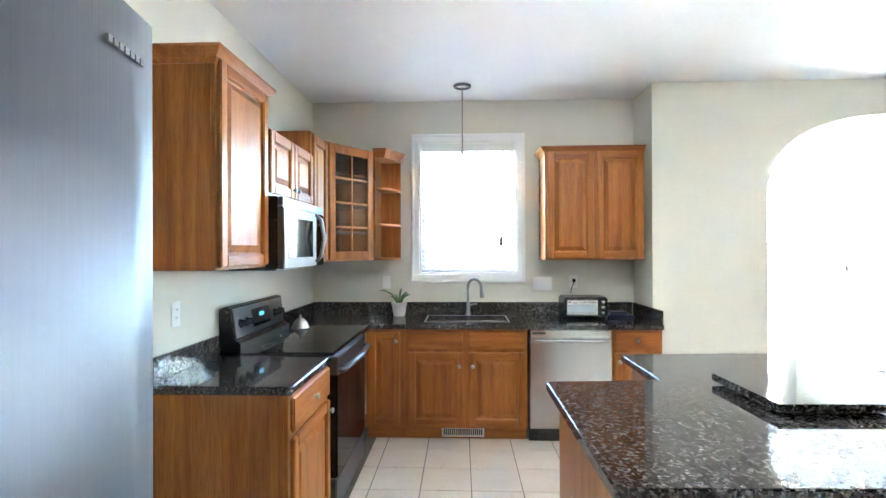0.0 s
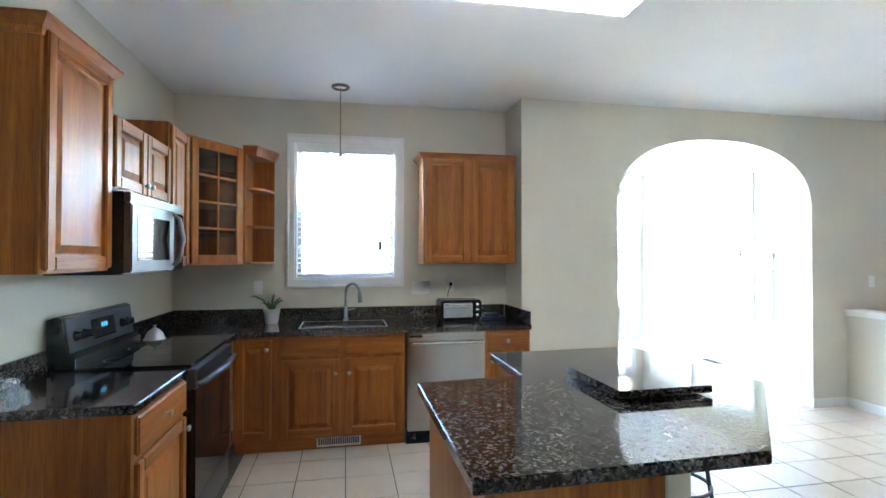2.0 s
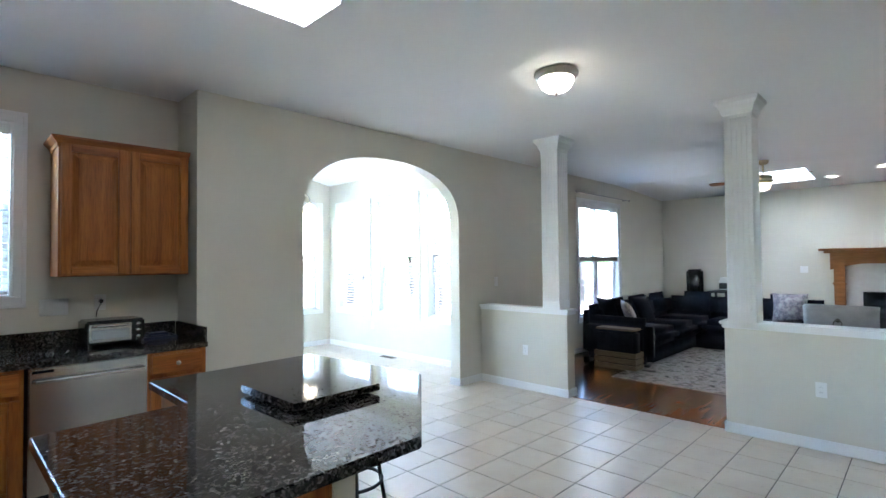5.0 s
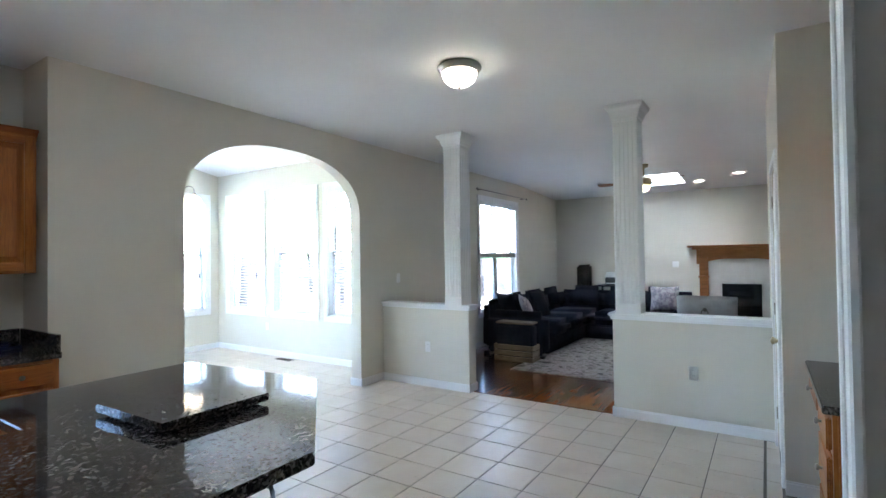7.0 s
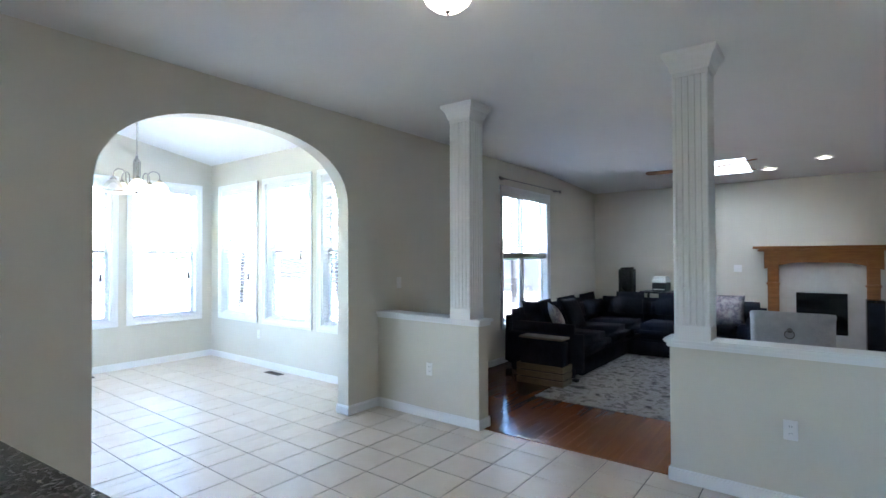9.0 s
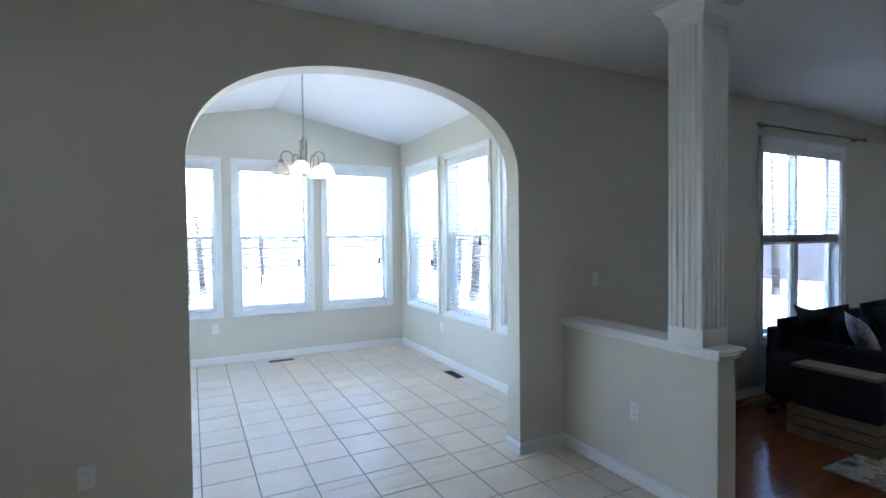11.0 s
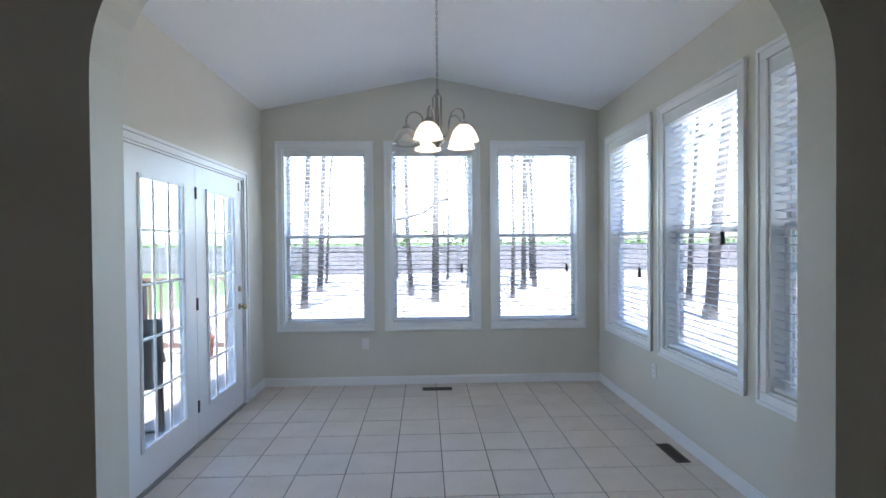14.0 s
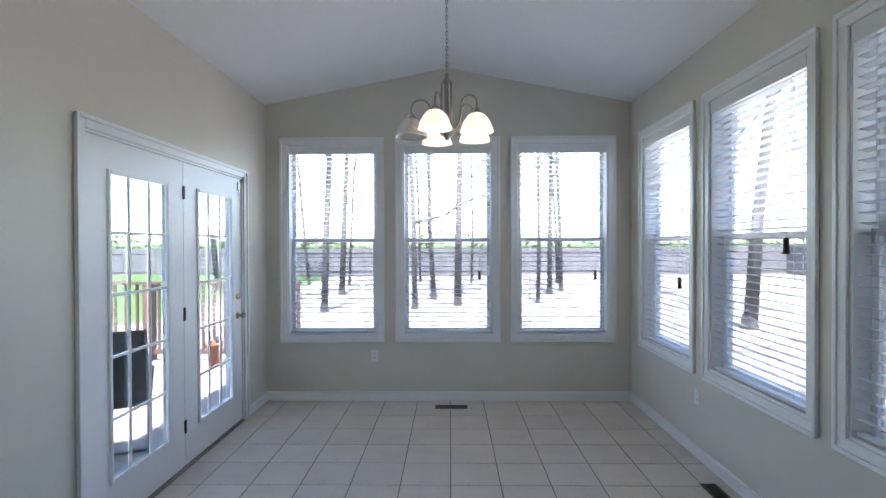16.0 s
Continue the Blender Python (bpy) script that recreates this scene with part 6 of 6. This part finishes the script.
def limb(b, rng, p, d, length, r, depth):
    pts, radii = [p.copy()], [r]
    n = 5 if depth < 2 else 3
    for k in range(n):
        d = (d + Vector((rng.uniform(-1, 1), rng.uniform(-1, 1), rng.uniform(-0.3, 0.7))) * (0.05 if depth == 0 else 0.17)).normalized()
        p = p + d * (length / n)
        pts.append(p.copy())
        radii.append(r * (1 - 0.62 * (k + 1) / n))
        if depth < 3 and (depth > 0 or k >= 1):
            for _ in range(3 if depth == 0 else 2):
                side = Vector((rng.uniform(-1, 1), rng.uniform(-1, 1), rng.uniform(0.1, 0.8))).normalized()
                limb(b[1:] if depth == 0 else b, rng, p, (d * 0.45 + side).normalized(), length * rng.uniform(0.22, 0.42), radii[-1] * 0.55, depth + 1)
    tube(b[0], pts, radii, 9 if depth == 0 else (6 if depth == 1 else 4))


def tree(x, y, h, r, seed, bough=False):
    rng = random.Random(seed)
    t = thing("bare_tree", (x, y, -0.7), "tall bare tree with thin branches in the yard", "tree", "bare yard trees", 0.0 if bough else rng.uniform(0, 360))
    trunk, crown_ = BM(), BM()
    limb([trunk, crown_], rng, Vector((0, 0, 0)), Vector((rng.uniform(-0.04, 0.04), rng.uniform(-0.04, 0.04), 1)), h, r, 0)
    lathe(trunk, [(r * 1.7, 0), (r * 1.25, 0.15), (r * 1.02, 0.5)], seg=10)
    part("trunk", trunk, BARK, t)
    part("branches", crown_, BARK, t)
    if bough:
        b = tube(BM(), [(0, 0, 2.9), (0.45, -0.05, 3.0), (0.95, -0.05, 3.12), (1.5, -0.1, 3.5), (2.1, -0.1, 3.72), (2.7, -0.1, 4.1)], [0.07, 0.06, 0.052, 0.042, 0.03, 0.012], 7)
        for x, z, dx, dz in ((0.5, 3.0, -0.35, -0.3), (0.95, 3.12, 0.4, -0.12), (1.5, 3.5, 0.55, 0.05), (1.2, 3.3, 0.3, 0.6), (2.1, 3.72, 0.5, -0.1)):
            tube(b, [(x, -0.07, z), (x + dx * 0.5, -0.1, z + dz * 0.4), (x + dx, -0.05, z + dz)], [0.026, 0.018, 0.006], 5)
        part("bough", b, BARK, t, "low level bough with a few twigs")


TREES = [(-1.6, 21, 13, 0.12), (-0.4, 24, 15, 0.15), (0.4, 18, 12, 0.13), (3.0, 19, 13, 0.11), (3.5, 22, 14, 0.12), (4.35, 20, 15, 0.15), (7.2, 21, 12, 0.09), (8.2, 24, 15, 0.13),
         (8.9, 25, 14, 0.12), (11.3, 15.5, 14, 0.19), (14.5, 14, 13, 0.13), (13.2, 20, 14, 0.12), (17.5, 19, 13, 0.14), (-6.5, 26, 14, 0.16), (-9.5, 22, 13, 0.14), (-4.2, 29, 15, 0.14), (20.0, 11.0, 13, 0.15), (16.0, 28.0, 14, 0.15)]
TREES += [(-0.9, 28, 14, 0.08), (1.6, 27, 13, 0.07), (2.5, 30, 15, 0.09), (5.2, 29, 14, 0.08), (5.9, 25, 12, 0.06), (9.6, 29, 14, 0.09), (6.7, 31, 15, 0.10), (-3.2, 29, 15, 0.10)]
for i, (x, y, h, r) in enumerate(TREES):
    tree(x, y, h, r * 0.85, 11 + i, (x, y) == (3.0, 19))


def far_woods():
    """A low band of spring foliage beyond the fence."""
    rng = random.Random(3)
    b = BM()
    for k in range(9000):
        a = rng.uniform(-60, 75)
        y = 50 + rng.uniform(0, 10)
        top = 2.2 + 1.6 * noise.noise(Vector((a * 0.11, 0, 0))) + 0.8 * noise.noise(Vector((a * 0.5, 2, 0)))
        p = Vector((a, y, rng.uniform(-0.6, max(0.4, top))))
        s = rng.uniform(0.12, 0.4)
        u = Vector((rng.uniform(-1, 1), rng.uniform(-1, 1), rng.uniform(-1, 1))).normalized() * s
        w = Vector((rng.uniform(-1, 1), rng.uniform(-1, 1), rng.uniform(-1, 1))).normalized() * s
        b.faces.new([b.verts.new(q) for q in (p, p + u, p + u + w, p + w)])
    f = fleck("spring_foliage", [(0.3, (0.06, 0.10, 0.03)), (0.7, (0.14, 0.19, 0.06))], 0.6, 0.8)
    solid("far_shrubs", b, f, "band of pale green shrubs beyond the fence", "shrubs", kind="stuff")


far_woods()
DECKWOOD = fleck("deck_wood", [(0.3, (0.22, 0.18, 0.15)), (0.7, (0.36, 0.31, 0.27))], 4, 0.85, 7, 0.2, (0.6, 6, 6))
REDWOOD = fleck("stained_rail_wood", [(0.3, (0.09, 0.05, 0.038)), (0.7, (0.16, 0.09, 0.07))], 4, 0.7, 7, 0.1, (5, 5, 0.6))


def deck():
    t = tagged(new("deck"), "weathered grey-brown wooden deck outside the nook", "deck", kind="structure")
    f = None
    y = 5.06
    while y < 10.25:
        if f is None:
            f = part("plank", box(BM(), -3.4, 2.16, -0.068, 0.068, -0.035, 0, 0.004, 1), DECKWOOD, t, at=pose(0, y + 0.07, -0.06))
        else:
            again(f, t, pose(0, y + 0.07, -0.06))
        y += 0.142
    for x in (-3.2, -1.5, 0.3, 2.0):
        part("joist", box(BM(), x, x + 0.08, 5.06, 10.2, -0.56, -0.096), DECKWOOD, t)
    r = thing("deck_railing", (0, 10.18, -0.06), "red-brown wooden deck railing with square balusters", "railing")
    part("top_rail", box(BM(), -3.4, 2.08, -0.07, 0.07, 1.04, 1.08, 0.005), REDWOOD, r)
    part("bottom_rail", box(BM(), -3.4, 2.08, -0.02, 0.02, 0.09, 0.16), REDWOOD, r)
    for x in (-3.3, -1.6, 0.02, 2.0):
        part("post", box(BM(), x - 0.06, x + 0.06, -0.06, 0.06, 0.001, 1.039), REDWOOD, r)
    f = None
    for k in range(36):
        at = pose(-3.3 + k * 0.15, 0, 0.16)
        if f is None:
            f = part("baluster", box(BM(), -0.015, 0.015, -0.015, 0.015, 0, 0.879), REDWOOD, r, at=at)
        else:
            again(f, r, at)


deck()


def flower_pot():
    t = thing("flower_pot", (1.06, 9.85, -0.06), "terracotta flower pot with dry stems on the deck", "plant pot")
    CLAY = fleck("terracotta", [(0.3, (0.20, 0.075, 0.04)), (0.7, (0.28, 0.11, 0.06))], 9, 0.85)
    part("pot", lathe(BM(), [(0.0, 0.0), (0.07, 0.0), (0.095, 0.26), (0.108, 0.265), (0.108, 0.32), (0.095, 0.32), (0.09, 0.27), (0.0, 0.27)], seg=24), CLAY, t)
    rng = random.Random(8)
    for k in range(7):
        a, l = rng.uniform(0, 6.28), rng.uniform(0.1, 0.22)
        part("stem", tube(BM(), [(0.03 * math.cos(a), 0.03 * math.sin(a), 0.265), (0.09 * math.cos(a), 0.09 * math.sin(a), 0.31 + l)], [0.006, 0.002], 5), BARK, t)


flower_pot()


def patio_chair():
    t = thing("patio_chair", (1.62, 7.04, -0.06), "dark sling patio chair with a bent metal frame on the deck", "chair", rz=-150)
    SL = fleck("sling_mesh", [(0.3, grey(0.03)), (0.7, grey(0.055))], 60, 0.8)
    for s in (-1, 1):
        part("frame_rail", tube(BM(), [(s * 0.26, 0.42, 1.0), (s * 0.27, 0.32, 0.72), (s * 0.27, 0.2, 0.44), (s * 0.27, -0.22, 0.42), (s * 0.27, -0.26, 0.36), (s * 0.27, -0.1, 0.0)], 0.013, 8), IRON, t)
        part("back_leg", tube(BM(), [(s * 0.275, 0.1, 0.43), (s * 0.275, 0.36, 0.0)], 0.013, 8), IRON, t)
        part("arm", tube(BM(), [(s * 0.285, 0.3, 0.66), (s * 0.29, 0.0, 0.66), (s * 0.29, -0.2, 0.62), (s * 0.275, -0.22, 0.43)], 0.014, 8), IRON, t)
    part("runner", tube(BM(), [(-0.27, -0.1, 0.012), (0.27, -0.1, 0.012)], 0.012, 8), IRON, t)
    part("runner", tube(BM(), [(-0.27, 0.36, 0.012), (0.27, 0.36, 0.012)], 0.012, 8), IRON, t)
    part("seat_sling", prism(BM(), [(0.2, 0.43), (-0.22, 0.41), (-0.22, 0.418), (0.2, 0.438)], -0.26, 0.26, "x"), SL, t)
    part("back_sling", prism(BM(), [(0.2, 0.44), (0.41, 1.0), (0.418, 0.997), (0.21, 0.437)], -0.26, 0.26, "x"), SL, t)


patio_chair()


# ---------- floor pieces ----------
def tiles():
    p, g = 0.315, 0.006
    kinds = {}

    def put(x0, x1, y0, y1):
        key = (round(x1 - x0, 3), round(y1 - y0, 3))
        if key[0] < 0.02 or key[1] < 0.02:
            return
        if key not in kinds:
            hx, hy = key[0] / 2, key[1] / 2
            b = BM()
            lo = [b.verts.new((sx * hx, sy * hy, -0.008)) for sx, sy in ((-1, -1), (1, -1), (1, 1), (-1, 1))]
            md = [b.verts.new((sx * hx, sy * hy, -0.0015)) for sx, sy in ((-1, -1), (1, -1), (1, 1), (-1, 1))]
            hi = [b.verts.new((sx * (hx - 0.0025), sy * (hy - 0.0025), 0)) for sx, sy in ((-1, -1), (1, -1), (1, 1), (-1, 1))]
            for r, s in ((lo, md), (md, hi)):
                for k in range(4):
                    b.faces.new((r[k], r[(k + 1) % 4], s[(k + 1) % 4], s[k]))
            b.faces.new(hi)
            kinds[key] = mesh_of("floor_tile", b, TILE)
        o = new("floor_tile", kinds[key])
        o.parent = FLOOR
        o.location = ((x0 + x1) / 2, (y0 + y1) / 2, random.uniform(-0.0006, 0.0006))
        o.rotation_euler = (random.uniform(-0.001, 0.001), random.uniform(-0.001, 0.001), 0)

    def zone(ox, oy, X0, X1, Y0, Y1):
        i0, i1 = math.floor((X0 - ox) / p), math.ceil((X1 - ox) / p)
        j0, j1 = math.floor((Y0 - oy) / p), math.ceil((Y1 - oy) / p)
        for i in range(i0, i1):
            for j in range(j0, j1):
                put(max(X0, ox + i * p + g / 2), min(X1, ox + (i + 1) * p - g / 2), max(Y0, oy + j * p + g / 2), min(Y1, oy + (j + 1) * p - g / 2))

    zone(0.445, 3.81, 0.03, 1.747, 0.46, 4.34)
    zone(0.445, 3.81, 0.3, 2.0, -1.6, 0.454)
    zone(0.64, 6.915, 1.75, HX + 0.06, 0.6, AY)
    zone(0.64, 6.915, 1.75, HX - 0.014, 0.52, 0.6)
    zone(0.64, 6.915, AX0 + 0.003, AX1 - 0.003, AY, AY + 0.145)
    zone(0.64, 6.915, NX0, NX1, AY + 0.145, NNY)


tiles()
